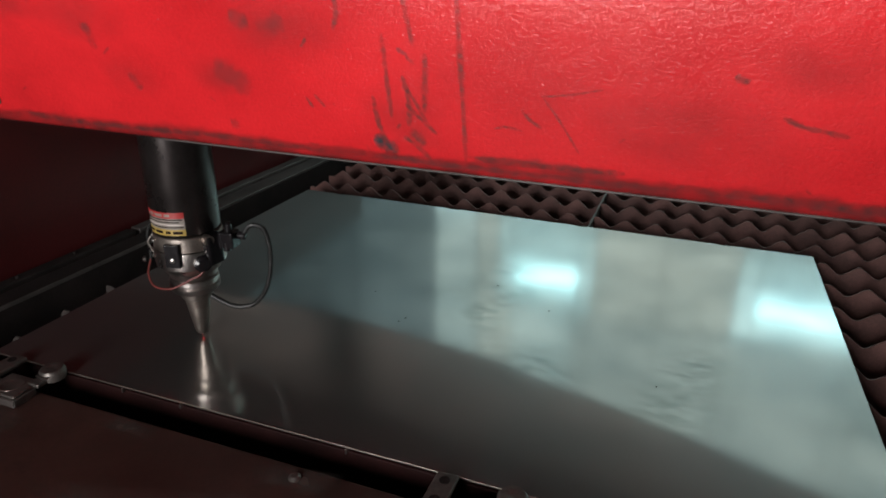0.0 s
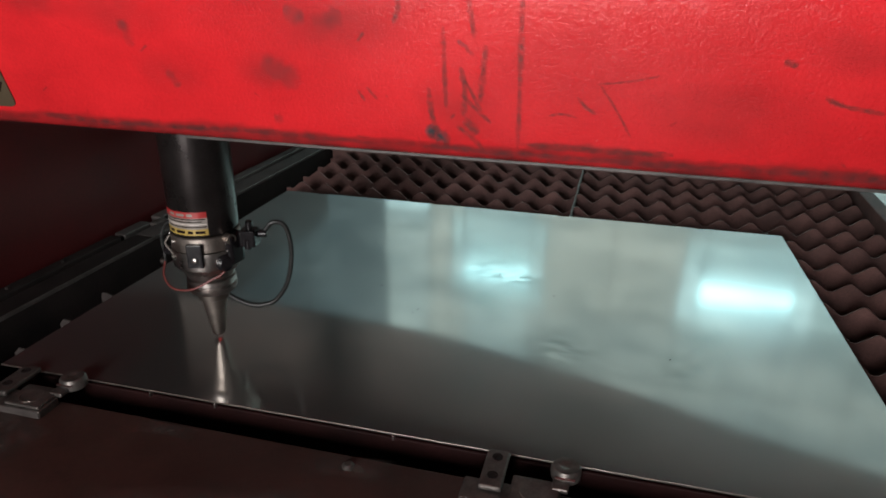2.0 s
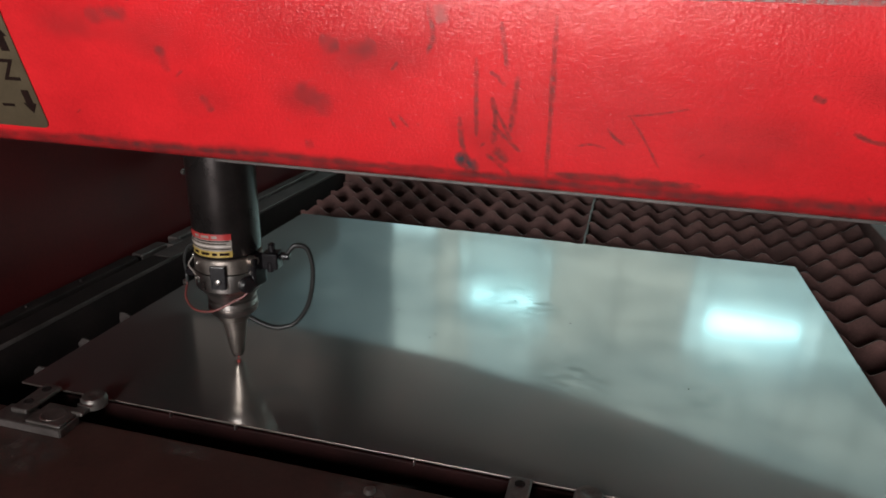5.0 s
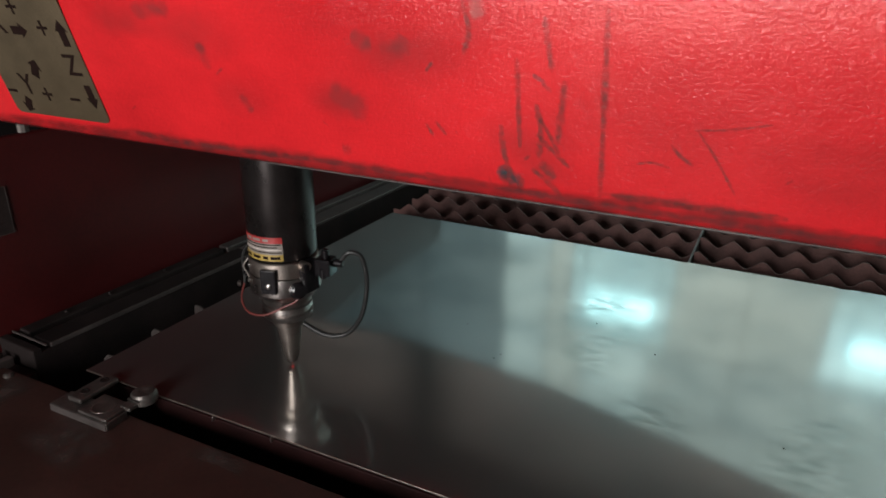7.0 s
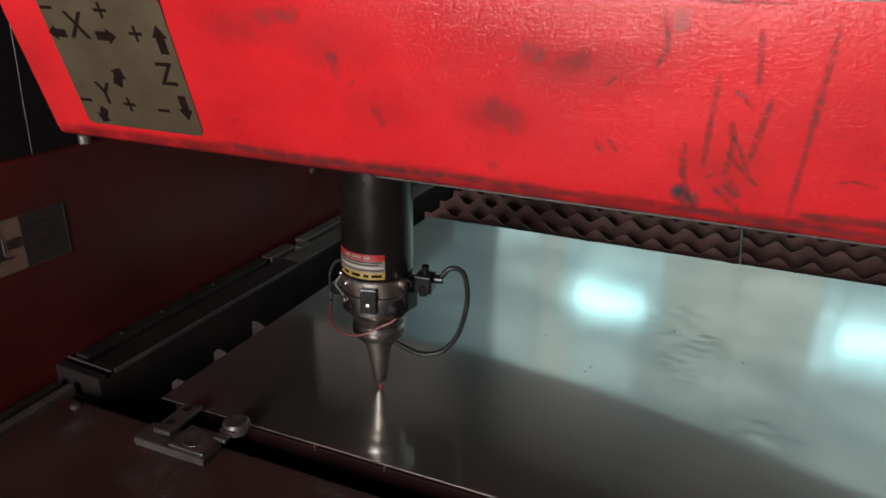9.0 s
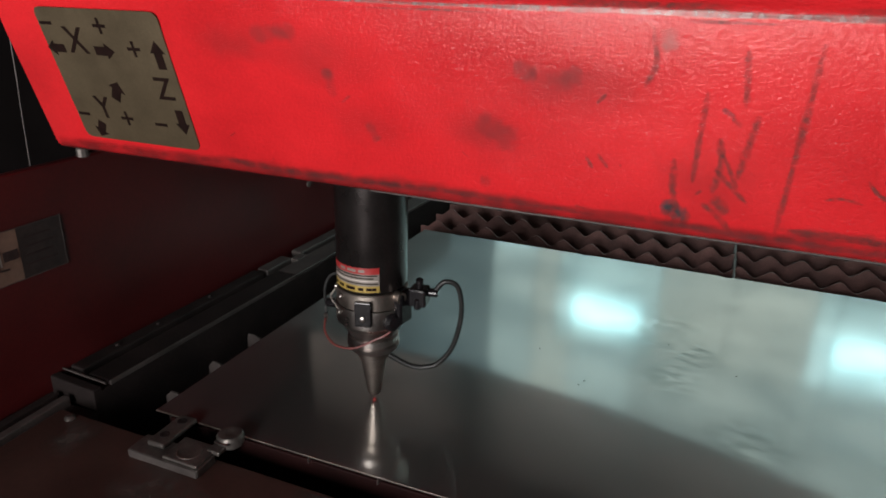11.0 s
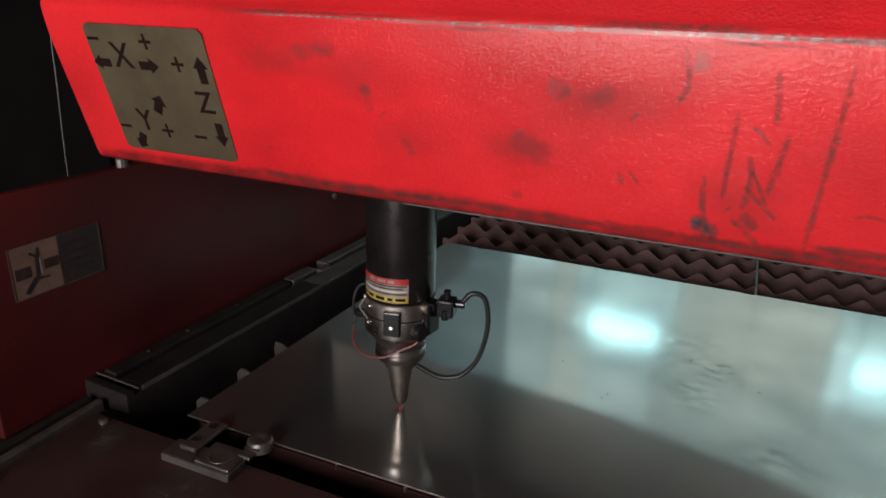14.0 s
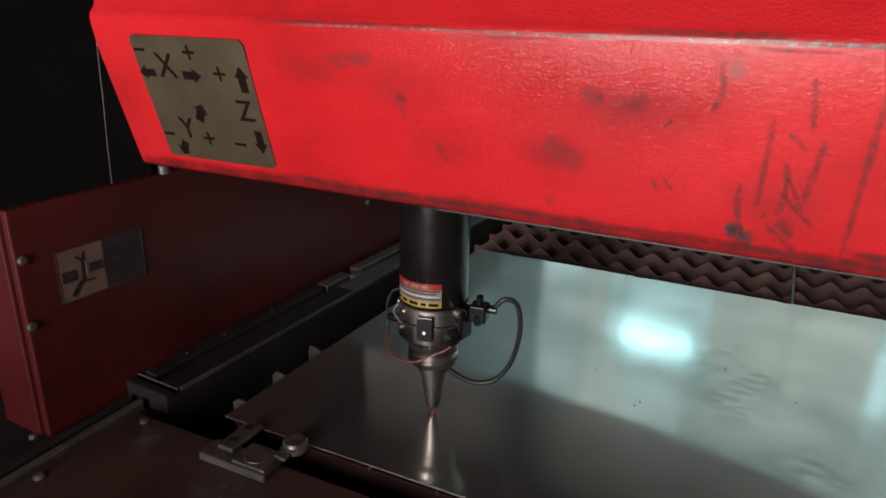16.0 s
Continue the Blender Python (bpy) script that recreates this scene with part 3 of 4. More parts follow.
# strip height set so that the camera sees it below the lip
part("lower_strip", box(B(), (0.26, 0.094, 1.2585), (2.4, 0.102, 1.2670), 0.001), RAILM, beam, "grey metal strip under the lip")


def reflection_blocker():
    """Unseen plate added behind the beam; its rising edge shapes the sheet's dark reflection."""
    bm = B()
    edge = [(-0.212, 0.643, 1.112), (0.2, 0.640, 1.112), (0.5, 0.615, 1.118), (0.8, 0.565, 1.138), (1.18, 0.49, 1.170), (1.6, 0.42, 1.20), (2.39, 0.42, 1.23)]
    rows_ = []
    for x, y, z in edge:
        rows_.append([bm.verts.new(p) for p in ((x, y, z), (x, y + 0.01, z), (x, y + 0.01, 1.63), (x, 0.402, 1.66), (x, 0.402, 1.645), (x, y, 1.61))])
    for a, b in zip(rows_, rows_[1:]):
        for k in range(6):
            bm.faces.new((a[k], b[k], b[(k + 1) % 6], a[(k + 1) % 6]))
    bm.faces.new(rows_[0])
    bm.faces.new(rows_[-1])
    return bm


part("reflection_blocker", reflection_blocker(), UNDERBEAM, beam, "unseen plate added to darken the sheet's front reflection")
# unseen near-black piece added where doorway light would brighten the reflection
part("blocker_end", box(B(), (-0.56, 0.642, 1.112), (-0.2135, 0.652, 1.63), 0.001), COLUMN, beam, "unseen black piece keeping the sheet's reflection dark")
part("corner_bolt", lathe(B(), [(0, 0.009), (0.012, 0.009), (0.016, 0.006)], 10, Matrix.Translation((-0.222, 0.085, 1.252))), STEEL, beam, "dull bolt under the beam's end", True)

# rubbed marks on the paint


def face_stroke(points, width, mat, out=0.0006, wob=0.25):
    """A ragged stroke along (x, z) points on the beam's face, thinning at its ends."""
    bm = B()
    layer = bm.verts.layers.float.new("cover")
    pts = [Vector((x, 0, z)) for x, z in points]
    line = smooth_path(pts, 10) if len(pts) > 2 else [pts[0].lerp(pts[1], i / 12) for i in range(13)]
    rows_ = []
    for i, p in enumerate(line):
        d = line[min(i + 1, len(line) - 1)] - line[max(i - 1, 0)]
        side = Vector((-d.z, 0, d.x)).normalized()
        end = min(1.0, 1.25 * math.sin(math.pi * (i + 0.5) / len(line)) ** 0.35)
        w = 1.2 * width * end * (1 + wob * random.uniform(-1, 1))
        row = []
        for s, c in ((-1, 0.0), (-0.5, 0.75), (0, 1.0), (0.5, 0.75), (1, 0.0)):
            q = p + side * w * 0.5 * s
            v = bm.verts.new(face(q.x, q.z, out))
            v[layer] = c * end
            row.append(v)
        rows_.append(row)
    for a, b in zip(rows_, rows_[1:]):
        for k in range(4):
            bm.faces.new((a[k], a[k + 1], b[k + 1], b[k]))
    return part("face_mark", bm, mat, beam)


for pts, w in (
        ([(0.735, 1.448), (0.733, 1.36), (0.730, 1.279)], 0.0065), ([(0.630, 1.342), (0.632, 1.31), (0.640, 1.284)], 0.007),
        ([(0.652, 1.405), (0.650, 1.36), (0.649, 1.320)], 0.0055), ([(0.679, 1.440), (0.682, 1.418), (0.685, 1.394)], 0.006),
        ([(0.667, 1.336), (0.682, 1.322), (0.700, 1.306)], 0.005), ([(0.697, 1.388), (0.693, 1.36), (0.688, 1.328)], 0.0075),
        ([(0.668, 1.365), (0.672, 1.340), (0.668, 1.312)], 0.007), ([(0.672, 1.352), (0.690, 1.318)], 0.004),
        ([(0.812, 1.354), (0.842, 1.358), (0.874, 1.365)], 0.0025), ([(0.816, 1.354), (0.834, 1.330), (0.853, 1.300)], 0.003),
        ([(0.794, 1.340), (0.803, 1.330), (0.815, 1.323)], 0.004), ([(0.764, 1.318), (0.778, 1.321), (0.795, 1.318)], 0.003),
        ([(0.625, 1.288), (0.640, 1.285), (0.652, 1.284)], 0.013), ([(0.660, 1.300), (0.672, 1.292), (0.690, 1.276)], 0.006),
        ([(0.675, 1.384), (0.684, 1.377)], 0.004), ([(1.030, 1.352), (1.05, 1.345), (1.085, 1.340)], 0.005),
        ([(0.985, 1.384), (0.998, 1.380)], 0.006), ([(0.545, 1.335), (0.553, 1.322)], 0.004), ([(0.60, 1.455), (0.605, 1.425), (0.597, 1.405)], 0.006)):
    face_stroke(pts, w, SCUFF)
for pts, w in (
        ([(0.432, 1.362), (0.453, 1.350), (0.474, 1.336)], 0.026), ([(0.506, 1.402), (0.521, 1.406), (0.540, 1.414)], 0.020),
        ([(0.472, 1.416), (0.484, 1.411), (0.496, 1.409)], 0.018), ([(0.740, 1.282), (0.81, 1.284), (0.890, 1.279)], 0.012),
        ([(0.43, 1.295), (0.442, 1.293)], 0.012), ([(0.08, 1.278), (0.20, 1.274), (0.36, 1.276)], 0.007),
        ([(0.95, 1.277), (1.08, 1.274), (1.25, 1.278)], 0.010), ([(0.62, 1.274), (0.75, 1.272), (0.95, 1.273)], 0.008),
        ([(0.28, 1.272), (0.4, 1.276), (0.55, 1.273)], 0.006), ([(0.30, 1.345), (0.31, 1.325)], 0.012), ([(1.15, 1.40), (1.17, 1.37)], 0.016),
        ([(0.17, 1.43), (0.23, 1.435)], 0.018), ([(0.26, 1.40), (0.262, 1.37)], 0.014)):
    face_stroke(pts, w, SMUDGE)
face_stroke([(0.622, 1.294), (0.634, 1.289), (0.648, 1.286)], 0.015, TEALMARK)
face_stroke([(0.628, 1.300), (0.630, 1.284)], 0.009, TEALMARK)
face_stroke([(0.668, 1.306), (0.677, 1.301), (0.684, 1.292)], 0.012, SCUFF)
face_stroke([(0.613, 1.455), (0.614, 1.446), (0.617, 1.436)], 0.016, BARED)
face_stroke([(0.732, 1.284), (0.817, 1.283), (0.899, 1.284)], 0.008, SCUFF)
face_stroke([(0.666, 1.391), (0.677, 1.385)], 0.005, TEALMARK)
face_stroke([(0.557, 1.338), (0.568, 1.325)], 0.004, SCUFF)
face_stroke([(0.563, 1.396), (0.554, 1.387)], 0.004, SCUFF)

# dark red band painted along the lip for its shading
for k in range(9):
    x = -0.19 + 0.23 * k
    face_stroke([(x, 1.2745 + random.uniform(-0.002, 0.002)), (x + 0.09, 1.2755), (x + 0.17, 1.2735), (x + 0.245, 1.275)], 0.011 + 0.004 * (k % 3), LIP_RED, 0.0005)
for k in range(16):
    x = random.uniform(-0.1, 1.4)
    z = 1.28 + 0.16 * random.random() ** 2
    face_stroke([(x, z), (x + random.uniform(-0.012, 0.012), z + random.uniform(-0.010, 0.010))], random.uniform(0.0015, 0.004), random.choice((SCUFF, SMUDGE, SMUDGE)), 0.0007)


def lip_shade(x0, x1, top):
    """Dark band painted round the lower lip for its shading, with patchy grime."""
    bm = B()
    layer = bm.verts.layers.float.new("cover")
    n_ = int((x1 - x0) / 0.015)
    prev = None
    for i in range(n_ + 1):
        x = x0 + (x1 - x0) * i / n_
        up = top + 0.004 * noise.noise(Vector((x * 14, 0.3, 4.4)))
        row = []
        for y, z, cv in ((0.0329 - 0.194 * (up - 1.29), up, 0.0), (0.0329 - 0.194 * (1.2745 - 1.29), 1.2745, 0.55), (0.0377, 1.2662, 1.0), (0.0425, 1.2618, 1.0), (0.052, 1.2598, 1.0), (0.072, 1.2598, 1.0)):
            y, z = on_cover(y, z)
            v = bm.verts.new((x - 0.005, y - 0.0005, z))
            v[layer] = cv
            row.append(v)
        if prev:
            for k in range(5):
                bm.faces.new((prev[k], prev[k + 1], row[k + 1], row[k]))
        prev = row
    return part("lip_shade", bm, LIP_DARK, beam)


lip_shade(-0.216, 2.39, 1.281)


def blot(x, z, w, h):
    """A faint hand-worn cloud on the beam's face."""
    bm = B()
    layer = bm.verts.layers.float.new("cover")
    mid = bm.verts.new(face(x, z, 0.0005))
    mid[layer] = 1.0
    rings = []
    for k, (f, cv) in enumerate(((0.35, 0.8), (0.7, 0.35), (1.0, 0.0))):
        ring = []
        for i in range(18):
            a = math.tau * i / 18
            r = f * (1 + 0.3 * noise.noise(Vector((math.cos(a) * 1.5 + x * 9, math.sin(a) * 1.5 + z * 9, 2.2))))
            v = bm.verts.new(face(x + w * 0.5 * r * math.cos(a), z + h * 0.5 * r * math.sin(a), 0.0005))
            v[layer] = cv
            ring.append(v)
        rings.append(ring)
    for i in range(18):
        j = (i + 1) % 18
        bm.faces.new((mid, rings[0][i], rings[0][j]))
        for a, b in zip(rings, rings[1:]):
            bm.faces.new((a[i], b[i], b[j], a[j]))
    return part("face_mark", bm, GRIME_FAINT, beam)


for x, z, w, h in ((0.25, 1.41, 0.16, 0.07), (0.30, 1.34, 0.10, 0.06), (0.53, 1.40, 0.14, 0.06), (0.66, 1.32, 0.12, 0.09), (0.95, 1.33, 0.20, 0.08),
                   (1.05, 1.40, 0.16, 0.06), (0.14, 1.42, 0.12, 0.05), (0.44, 1.35, 0.10, 0.05)):
    blot(x, z, w, h)

# worn paint along the fold; pale strokes also paint the fold's highlight


def fold_wear_glint(x0, x1, z, w, mat, name="fold_wear_glint"):
    bm = B()
    layer = bm.verts.layers.float.new("cover")
    n_ = max(6, int((x1 - x0) / 0.012))
    prev = None
    for i in range(n_ + 1):
        x = x0 + (x1 - x0) * i / n_
        half = w * (0.5 + 0.5 * noise.noise(Vector((x * 23, z * 50, 1.7))) + 0.25)
        end = min(1.0, 4 * min(i, n_ - i) / n_ + 0.02)
        row = []
        for s in (-1, -0.5, 0.5, 1):
            zz = z + s * half * 0.5
            # round the fold
            y = -0.0010 + (max(0.0, zz - 1.4675) * 0.55) + max(0.0, 1.4585 - zz) * 0.19
            v = bm.verts.new((x, *on_cover(y - 0.0004, zz)))
            v[layer] = end if abs(s) < 0.9 else 0.0
            row.append(v)
        if prev:
            for k in range(3):
                bm.faces.new((prev[k], prev[k + 1], row[k + 1], row[k]))
        prev = row
    part(name, bm, mat, beam)


for x0, x1, z, w, mat in ((0.07, 0.16, 1.4675, 0.004, SMUDGE), (0.20, 0.30, 1.4665, 0.004, SCUFF), (0.32, 0.50, 1.466, 0.004, SMUDGE),
                          (0.50, 0.66, 1.4715, 0.009, SCUFF), (0.60, 0.95, 1.466, 0.005, SMUDGE), (0.72, 1.0, 1.4715, 0.008, SCUFF), (0.36, 0.42, 1.4615, 0.004, SCUFF),
                          (0.10, 0.36, 1.4665, 0.0045, FOLD_PALE), (0.30, 0.56, 1.4660, 0.0075, FOLD_PALE), (0.50, 0.82, 1.4665, 0.0085, FOLD_PALE), (0.78, 1.30, 1.4660, 0.0080, FOLD_PALE),
                          (0.05, 0.34, 1.4700, 0.005, SCUFF), (0.30, 0.46, 1.4610, 0.003, SCUFF), (0.62, 0.70, 1.4605, 0.004, SCUFF), (1.02, 1.30, 1.4715, 0.008, SCUFF)):
    fold_wear_glint(x0, x1, z, w, mat)

# ---------------------------------------------------------------- axis plate
TURN = Matrix.Rotation(math.atan(LEAN) + math.pi / 2, 4, "X")


def on_face(x, z, out):
    p = face(x - 0.017, 1.40, out)
    rise = raised(z) - p.z
    return Matrix.Translation((p.x, p.y - LEAN * rise, p.z + rise)) @ TURN


axis_plate = thing("axis_plate", "dark brass plate with printed axis arrows", "sign plate", tuple(face(-0.043, 1.367)))


def rounded_plate(w, h, r, d):
    bm = B()
    pts = []
    for cx, cy, a in ((w / 2 - r, h / 2 - r, 0), (-w / 2 + r, h / 2 - r, 90), (-w / 2 + r, -h / 2 + r, 180), (w / 2 - r, -h / 2 + r, 270)):
        for k in range(6):
            t = radians(a + 18 * k)
            pts.append((cx + r * math.cos(t), cy + r * math.sin(t)))
    f0, f1 = [bm.verts.new((x, y, 0)) for x, y in pts], [bm.verts.new((x, y, d)) for x, y in pts]
    bm.faces.new(f0)
    bm.faces.new(f1)
    for i in range(len(pts)):
        j = (i + 1) % len(pts)
        bm.faces.new((f0[i], f0[j], f1[j], f1[i]))
    return bm


def moved(bm, m):
    bmesh.ops.transform(bm, matrix=m, verts=bm.verts[:])
    return bm


part("plate", moved(rounded_plate(0.197, 0.180, 0.010, 0.0015), on_face(-0.036, 1.3665, 0.0004)), PLATE, axis_plate)


def lettering(body, x, z, size, sx=1.0, shear=0.0, parent=axis_plate):
    cu = bpy.data.curves.new("letter", "FONT")
    cu.body, cu.size, cu.align_x, cu.align_y, cu.extrude, cu.offset = body, size, "CENTER", "CENTER", 0.0002, size * 0.012
    tmp = new("letter", cu)
    me = bpy.data.meshes.new_from_object(tmp)
    bpy.data.objects.remove(tmp)
    bm = B()
    bm.from_mesh(me)
    bpy.data.meshes.remove(me)
    sh = Matrix.Identity(4)
    sh[0][0], sh[0][1] = sx, shear
    bmesh.ops.transform(bm, matrix=on_face(x, z, 0.0021) @ sh, verts=bm.verts[:])
    return part("letter", bm, INK, parent)


def flat(name, pts, m, mat, parent, depth=0.0004):
    bm = B()
    a, b = [bm.verts.new((*p, 0)) for p in pts], [bm.verts.new((*p, depth)) for p in pts]
    bm.faces.new(a)
    bm.faces.new(b)
    for i in range(len(pts)):
        j = (i + 1) % len(pts)
        bm.faces.new((a[i], a[j], b[j], b[i]))
    return part(name, moved(bm, m), mat, parent)


ARROW = [(-0.017, -0.006), (0.002, -0.006), (0.002, -0.011), (0.017, 0.0), (0.002, 0.011), (0.002, 0.006), (-0.017, 0.006)]


def arrow(x, z, deg, s=1.0, wide=1.0):
    flat("arrow", [(px * s, py * s * wide) for px, py in ARROW], on_face(x, z, 0.0021) @ Matrix.Rotation(radians(deg), 4, "Z"), INK, axis_plate)


def sign_mark(x, z, plus, s=0.010, w=0.0040):
    m = on_face(x, z, 0.0021)
    pts = [(-s, -w / 2), (s, -w / 2), (s, w / 2), (-s, w / 2)]
    if plus:
        pts = [(-s, -w / 2), (-w / 2, -w / 2), (-w / 2, -s), (w / 2, -s), (w / 2, -w / 2), (s, -w / 2), (s, w / 2), (w / 2, w / 2), (w / 2, s),
               (-w / 2, s), (-w / 2, w / 2), (-s, w / 2)]
    flat("sign_mark", pts, m, INK, axis_plate)


lettering("X", -0.082, 1.409, 0.048, 0.95)
lettering("Y", -0.081, 1.327, 0.044, 0.95, 0.0)
lettering("Z", 0.036, 1.359, 0.042, 1.0)
sign_mark(-0.122, 1.429, False)
sign_mark(-0.033, 1.429, True)
sign_mark(0.010, 1.405, True)
sign_mark(0.010, 1.314, False)
sign_mark(-0.122, 1.317, False)
sign_mark(-0.046, 1.317, True)
arrow(-0.121, 1.400, 180, 0.9)
arrow(-0.039, 1.400, 0, 0.95)
arrow(0.046, 1.400, 90, 1.05)
arrow(0.047, 1.320, 270, 1.0)
arrow(-0.046, 1.352, 62, 0.85, 1.35)
arrow(-0.101, 1.298, 242, 0.75, 1.4)

# ---------------------------------------------------------------- cutting head
HX, HY, HZ = 0.223, 0.165, 0.9035
AT = Matrix.Translation((HX, HY, HZ)) @ Matrix.Diagonal((0.93, 0.93, 0.90, 1))
head = thing("laser_cutting_head", "black laser cutting head with a bare metal nozzle", "cutting head", (HX, HY, HZ))
part("tube", lathe(B(), [(0.219, 0.0535), (0.222, 0.055), (0.595, 0.055), (0.60, 0.054)], 56, AT), TUBE, head, "black anodised tube", True)
part("collar", lathe(B(), [(0.188, 0.0555), (0.190, 0.0570), (0.2135, 0.0562), (0.2155, 0.0545)], 56, AT), NICKEL, head, "dull metal collar ring", True)
part("body", lathe(B(), [(0.128, 0.030), (0.1285, 0.0395), (0.140, 0.0425), (0.143, 0.0475), (0.152, 0.0535), (0.156, 0.0578), (0.184, 0.0585), (0.187, 0.0575)], 56, AT),
     BRIGHT, head, "turned steel body", True)
part("ring", lathe(B(), [(0.098, 0.026), (0.099, 0.0385), (0.103, 0.0415), (0.110, 0.0425), (0.1125, 0.0385), (0.115, 0.0385), (0.1175, 0.0415), (0.124, 0.041), (0.128, 0.035)], 48, AT),
     BRIGHT, head, "bright knurled ring", True)
noz = part("nozzle", lathe(B(), [(0.004, 0.0040), (0.0055, 0.0085), (0.010, 0.0112), (0.018, 0.0128), (0.080, 0.0220), (0.083, 0.0265), (0.092, 0.0275), (0.098, 0.028)], 36, AT),
           NICKEL, head, "satin conical nozzle", True)
part("tip", lathe(B(), [(0.001, 0.0014), (0.002, 0.0022), (0.006, 0.0026)], 14, AT), BEAMDOT, noz, "small red pilot light", True)


def wrap(name, a0, a1, z0, z1, r, mat, parent=head, label=""):
    return part(name, lathe(B(), [(z0, r), (z1, r)], 20, AT, a0, a1), mat, parent, label, True)


tag = wrap("label", -60, 39, 0.222, 0.262, 0.0553, LGREY, head, "curved red, grey and yellow warning label")
wrap("red_band", -60, 39, 0.2520, 0.2625, 0.0555, LRED, tag)
wrap("yellow_band", -60, 39, 0.2215, 0.2325, 0.0555, LYEL, tag)
for a0, a1, z in ((-58, 37, 0.2355), (-58, 37, 0.2400), (-50, 30, 0.2445), (-56, 36, 0.2490)):
    wrap("print_line", a0, a1, z, z + 0.0018, 0.0556, INK if z != 0.2400 else LWHITE, tag)
for a0, a1 in ((-52, -40), (-36, -22), (-17, 0), (5, 14), (18, 34)):
    wrap("print_line", a0, a1, 0.2245, 0.2295, 0.0557, INK, tag)
for a0, a1 in ((-30, -18), (-14, 2), (6, 16)):
    wrap("print_line", a0, a1, 0.2550, 0.2595, 0.0557, LGREY, tag)
wrap("collar_seam", -180, 180, 0.2030, 0.2042, 0.0565, INK)


def radial(angle, r, z):
    """A frame on the head's side: x outwards, z up."""
    return AT @ Matrix.Rotation(radians(angle - 90), 4, "Z") @ Matrix.Translation((r, 0, z))


OUT = Matrix.Rotation(radians(90), 4, "Y")
for a, z, r in ((-32, 0.178, 0.0045), (22, 0.180, 0.0048), (-14, 0.172, 0.0030), (-14, 0.163, 0.0030), (55, 0.160, 0.0048), (-70, 0.206, 0.004), (-30, 0.206, 0.004), (80, 0.178, 0.0045)):
    part("screw", lathe(B(), [(0, r), (0.0025, r), (0.004, r * 0.6)], 12, radial(a, 0.0585 if z < 0.19 else 0.0565, z) @ OUT), BRIGHT if r > 0.0035 else DARK_STEEL, head, "small screw", True)
clip = part("latch", box(B(), (-0.002, -0.013, -0.020), (0.006, 0.013, 0.022), 0.002, radial(14, 0.0585, 0.186)), BLACK, head, "small black latch block")
part("latch_screw", lathe(B(), [(0, 0.005), (0.002, 0.005), (0.003, 0.003)], 12, radial(14, 0.0645, 0.180) @ OUT), BRIGHT, clip, "", True)

part("side_block", box(B(), (-0.02, -0.017, -0.030), (0.016, 0.017, 0.026), 0.005, radial(80, 0.050, 0.190), 3), BLACK, head, "dark bulging side block")
part("side_boss", lathe(B(), [(-0.01, 0.016), (0.014, 0.015), (0.018, 0.010)], 20, radial(58, 0.048, 0.168) @ OUT), BLACK, head, "dark round boss", True)

# gas fitting, hose and sensor wires
valve = part("gas_fitting", box(B(), (0.008, -0.014, -0.017), (0.036, 0.014, 0.013), 0.003, radial(96, 0.0555, 0.205)), BLACK, head, "black gas fitting block")
part("stem", lathe(B(), [(-0.004, 0.009), (0.010, 0.009)], 16, radial(70, 0.056, 0.208) @ OUT), NICKEL, valve, "pale metal stem", True)
for dz, dy in ((0.018, 0.0), (-0.012, 0.010), (-0.012, -0.010)):
    part("knob", lathe(B(), [(-0.008, 0.006), (0.008, 0.006), (0.010, 0.004)], 12, radial(96, 0.078, 0.205 + dz) @ Matrix.Translation((0, dy, 0))), BLACK, valve, "", True)
part("elbow", lathe(B(), [(0, 0.007), (0.018, 0.007), (0.020, 0.005)], 12, radial(100, 0.086, 0.208) @ OUT), BLACK, valve, "", True)


def spot(angle, r, z):
    return AT @ Vector((r * math.sin(radians(angle)), -r * math.cos(radians(angle)), z))


part("hose", cable(B(), [spot(100, 0.100, 0.210), spot(101, 0.116, 0.228), spot(103, 0.136, 0.218), spot(104, 0.142, 0.170), spot(105, 0.130, 0.110),
                         spot(106, 0.105, 0.072), spot(106, 0.078, 0.062)], 0.0038, 10), RUBBER, head, "looped black gas hose", True)
part("hose_end", cable(B(), [spot(106, 0.080, 0.062), spot(106, 0.062, 0.064), spot(106, 0.044, 0.072), spot(106, 0.024, 0.084)], 0.0042, 10, 4), RUBBER, head, "black hose coupling", True)
part("sensor_plug", lathe(B(), [(-0.010, 0.007), (0.004, 0.008), (0.010, 0.006)], 14, radial(-86, 0.072, 0.165) @ OUT), BLACK, head, "round sensor plug", True)
part("plug_pin", lathe(B(), [(0, 0.005), (0.003, 0.005), (0.005, 0.003)], 12, radial(-50, 0.073, 0.165) @ OUT), BRIGHT, head, "bright plug pin", True)
part("sensor_cable", cable(B(), [spot(-88, 0.056, 0.222), spot(-86, 0.074, 0.214), spot(-84, 0.083, 0.190), spot(-84, 0.082, 0.160), spot(-80, 0.080, 0.142)], 0.0022, 8),
     RUBBER, head, "thin black sensor cable", True)
part("sensor_wire", cable(B(), [spot(-80, 0.080, 0.146), spot(-66, 0.078, 0.126), spot(-40, 0.066, 0.116), spot(-8, 0.052, 0.118), spot(30, 0.046, 0.134), spot(58, 0.054, 0.150), spot(80, 0.06, 0.19)],
                          0.0018, 8), WIRE, head, "thin red-brown wire", True)
part("jumper_wire", cable(B(), [spot(-60, 0.058, 0.206), spot(-56, 0.066, 0.194), spot(-44, 0.061, 0.186), spot(-32, 0.0585, 0.178)], 0.0012, 6), LGREY, head, "thin pale wire", True)

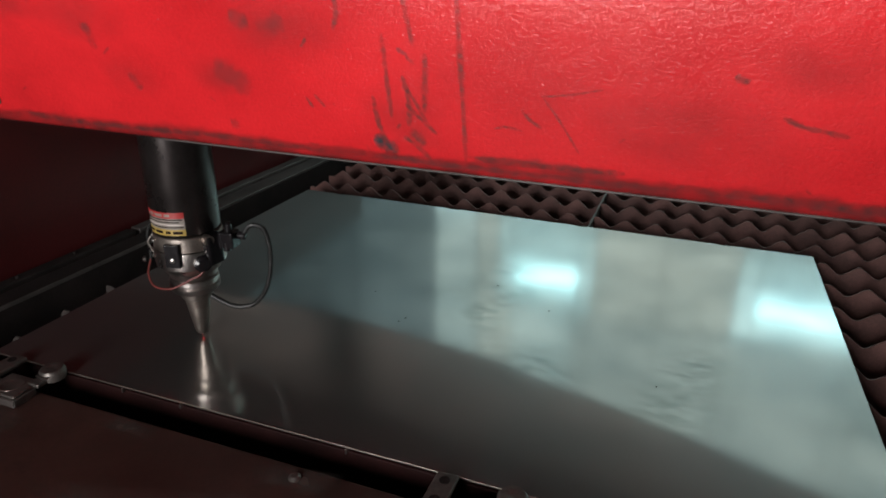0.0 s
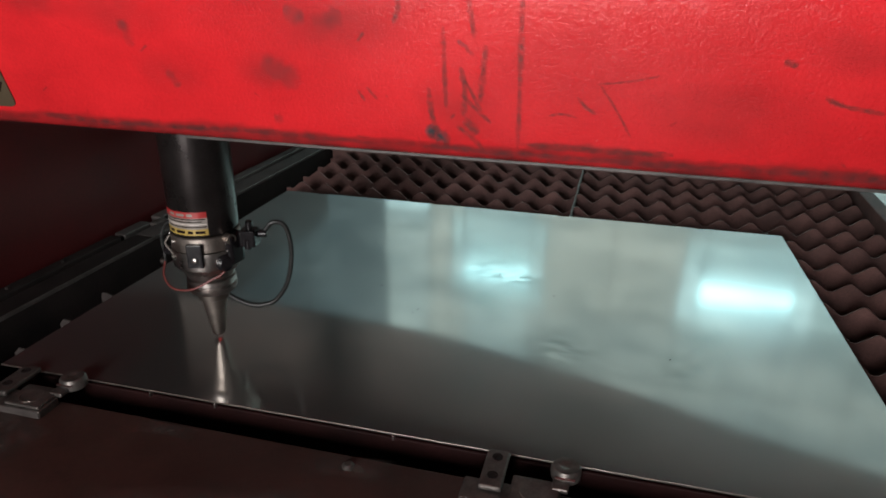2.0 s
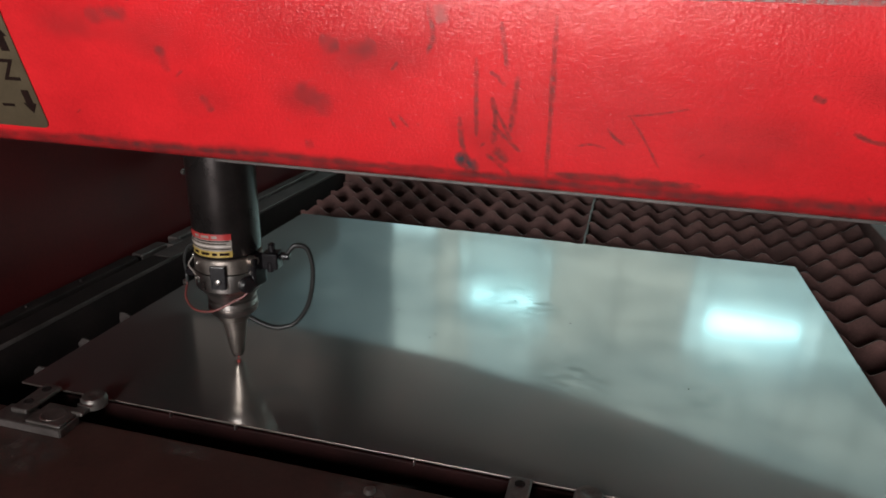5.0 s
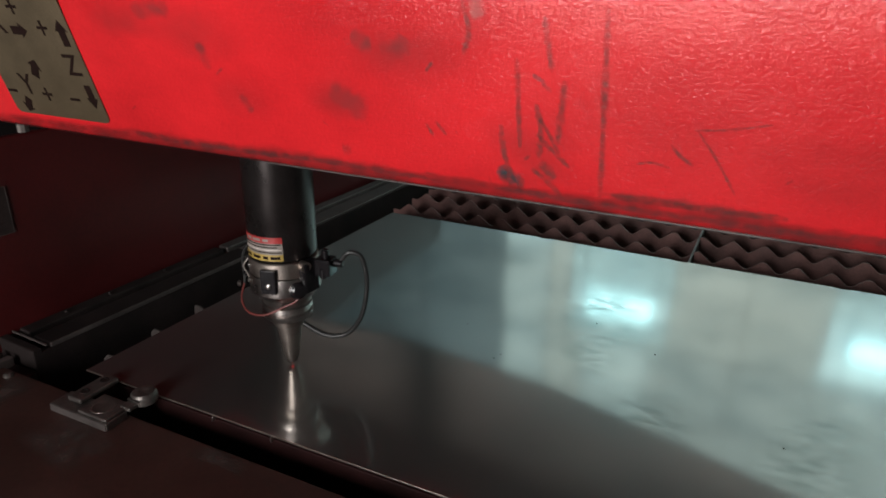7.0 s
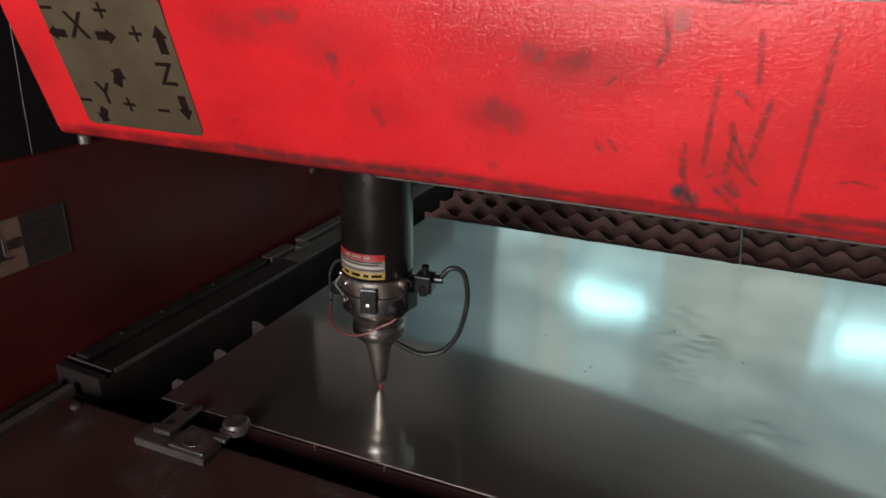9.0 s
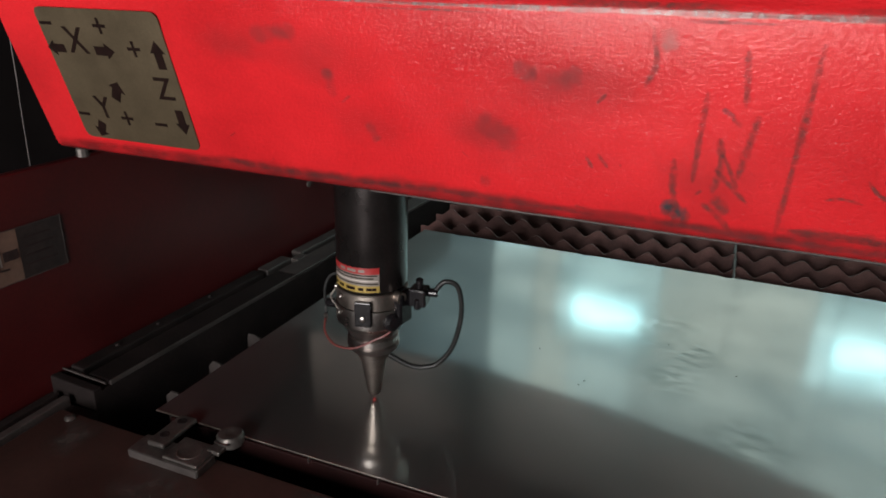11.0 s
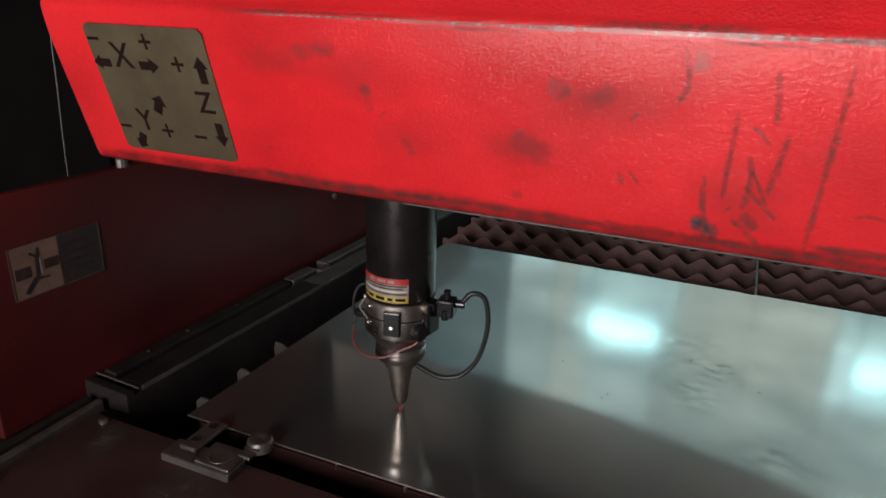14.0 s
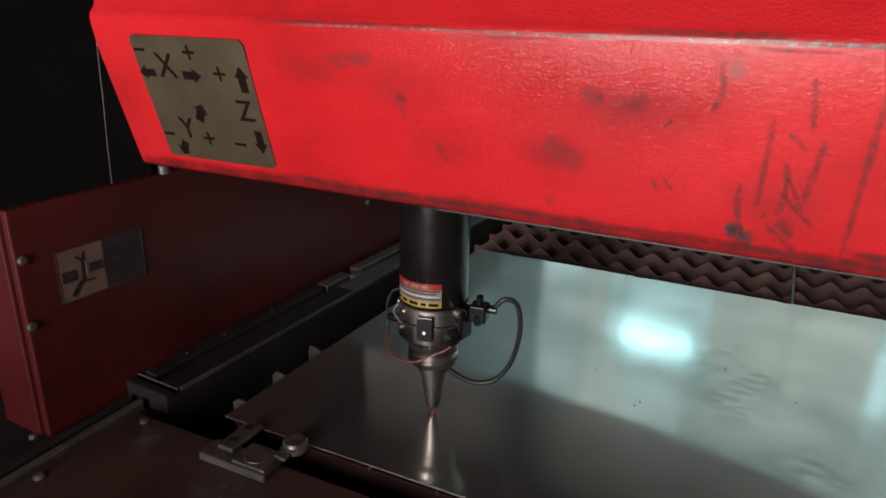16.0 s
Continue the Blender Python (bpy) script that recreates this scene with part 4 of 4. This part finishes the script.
# ---------------------------------------------------------------- dark machine behind the beam's end
column = thing("machine_column", "black machine column behind the beam's end", "machine column", (-0.9, 1.0, 0.0))
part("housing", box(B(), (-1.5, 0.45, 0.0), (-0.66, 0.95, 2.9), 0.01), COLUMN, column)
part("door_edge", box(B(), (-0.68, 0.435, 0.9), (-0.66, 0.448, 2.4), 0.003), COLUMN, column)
wire = tagged(part("hanging_wire", cable(B(), [(-0.235, 0.20, 1.60), (-0.37, 0.20, 1.58), (-0.468, 0.20, 1.50), (-0.489, 0.20, 1.32), (-0.498, 0.20, 1.17)], 0.0010, 6), RAILM),
              "thin pale wire hanging beside the beam", "wire")

# ---------------------------------------------------------------- marks on the sheet
for x, y in ((0.746, 0.465), (0.509, 0.330), (0.515, 0.346), (0.95, 0.29), (0.63, 0.53), (0.42, 0.42)):
    part("speck", lathe(B(), [(0, 0.0015), (0.0006, 0.0012)], 7, Matrix.Translation((x, y, 0.9016)) @ Matrix.Diagonal((1.0, 0.8, 1, 1))), INK, sheet)

# ---------------------------------------------------------------- added stand-in for the pale area beyond the slat bed
pale_stand_in = thing("pale_backing", "pale grey stand-in for the bright area beyond the slat bed", "side table", (1.85, 0.8, 0.0))
# made-up top that mirrors the panes to brighten this corner
part("top", box(B(), (1.515, -0.1, 0.862), (2.20, 1.75, 0.884), 0.003), SHEET, pale_stand_in)
for x in (1.55, 2.15):
    for y in (-0.05, 1.70):
        part("leg", box(B(), (x - 0.02, y - 0.02, 0.0), (x + 0.02, y + 0.02, 0.862), 0.003), DARK_STEEL, pale_stand_in)

# polished wear on the platform's rear edge


def worn_patch(x, y, w, d, turn=0.0):
    bm = B()
    layer = bm.verts.layers.float.new("cover")
    m = Matrix.Translation((x, y, 0.8896)) @ Matrix.Rotation(radians(turn), 4, "Z")
    n_ = 8
    grid = []
    for i in range(n_ + 1):
        row = []
        for j in range(n_ + 1):
            u, v = i / n_ - 0.5, j / n_ - 0.5
            q = bm.verts.new(m @ Vector((u * w, v * d, 0)))
            edge = 1 - max(abs(u), abs(v)) * 2
            q[layer] = min(1.0, max(0.0, edge * 1.6 + 0.5 * noise.noise(Vector((u * 4 + x * 30, v * 4, 1.1))))) if edge > 0.01 else 0.0
            row.append(q)
        grid.append(row)
    for i in range(n_):
        for j in range(n_):
            bm.faces.new((grid[i][j], grid[i + 1][j], grid[i + 1][j + 1], grid[i][j + 1]))
    return part("worn_patch", bm, POLISH, platform)


worn_patch(0.275, -0.062, 0.10, 0.030)
worn_patch(0.545, -0.068, 0.12, 0.044, 8)
worn_patch(0.06, -0.13, 0.14, 0.08, -10)
worn_patch(0.90, -0.075, 0.18, 0.05)
worn_patch(-0.13, -0.09, 0.06, 0.08)
worn_patch(0.40, -0.20, 0.30, 0.12, 15)
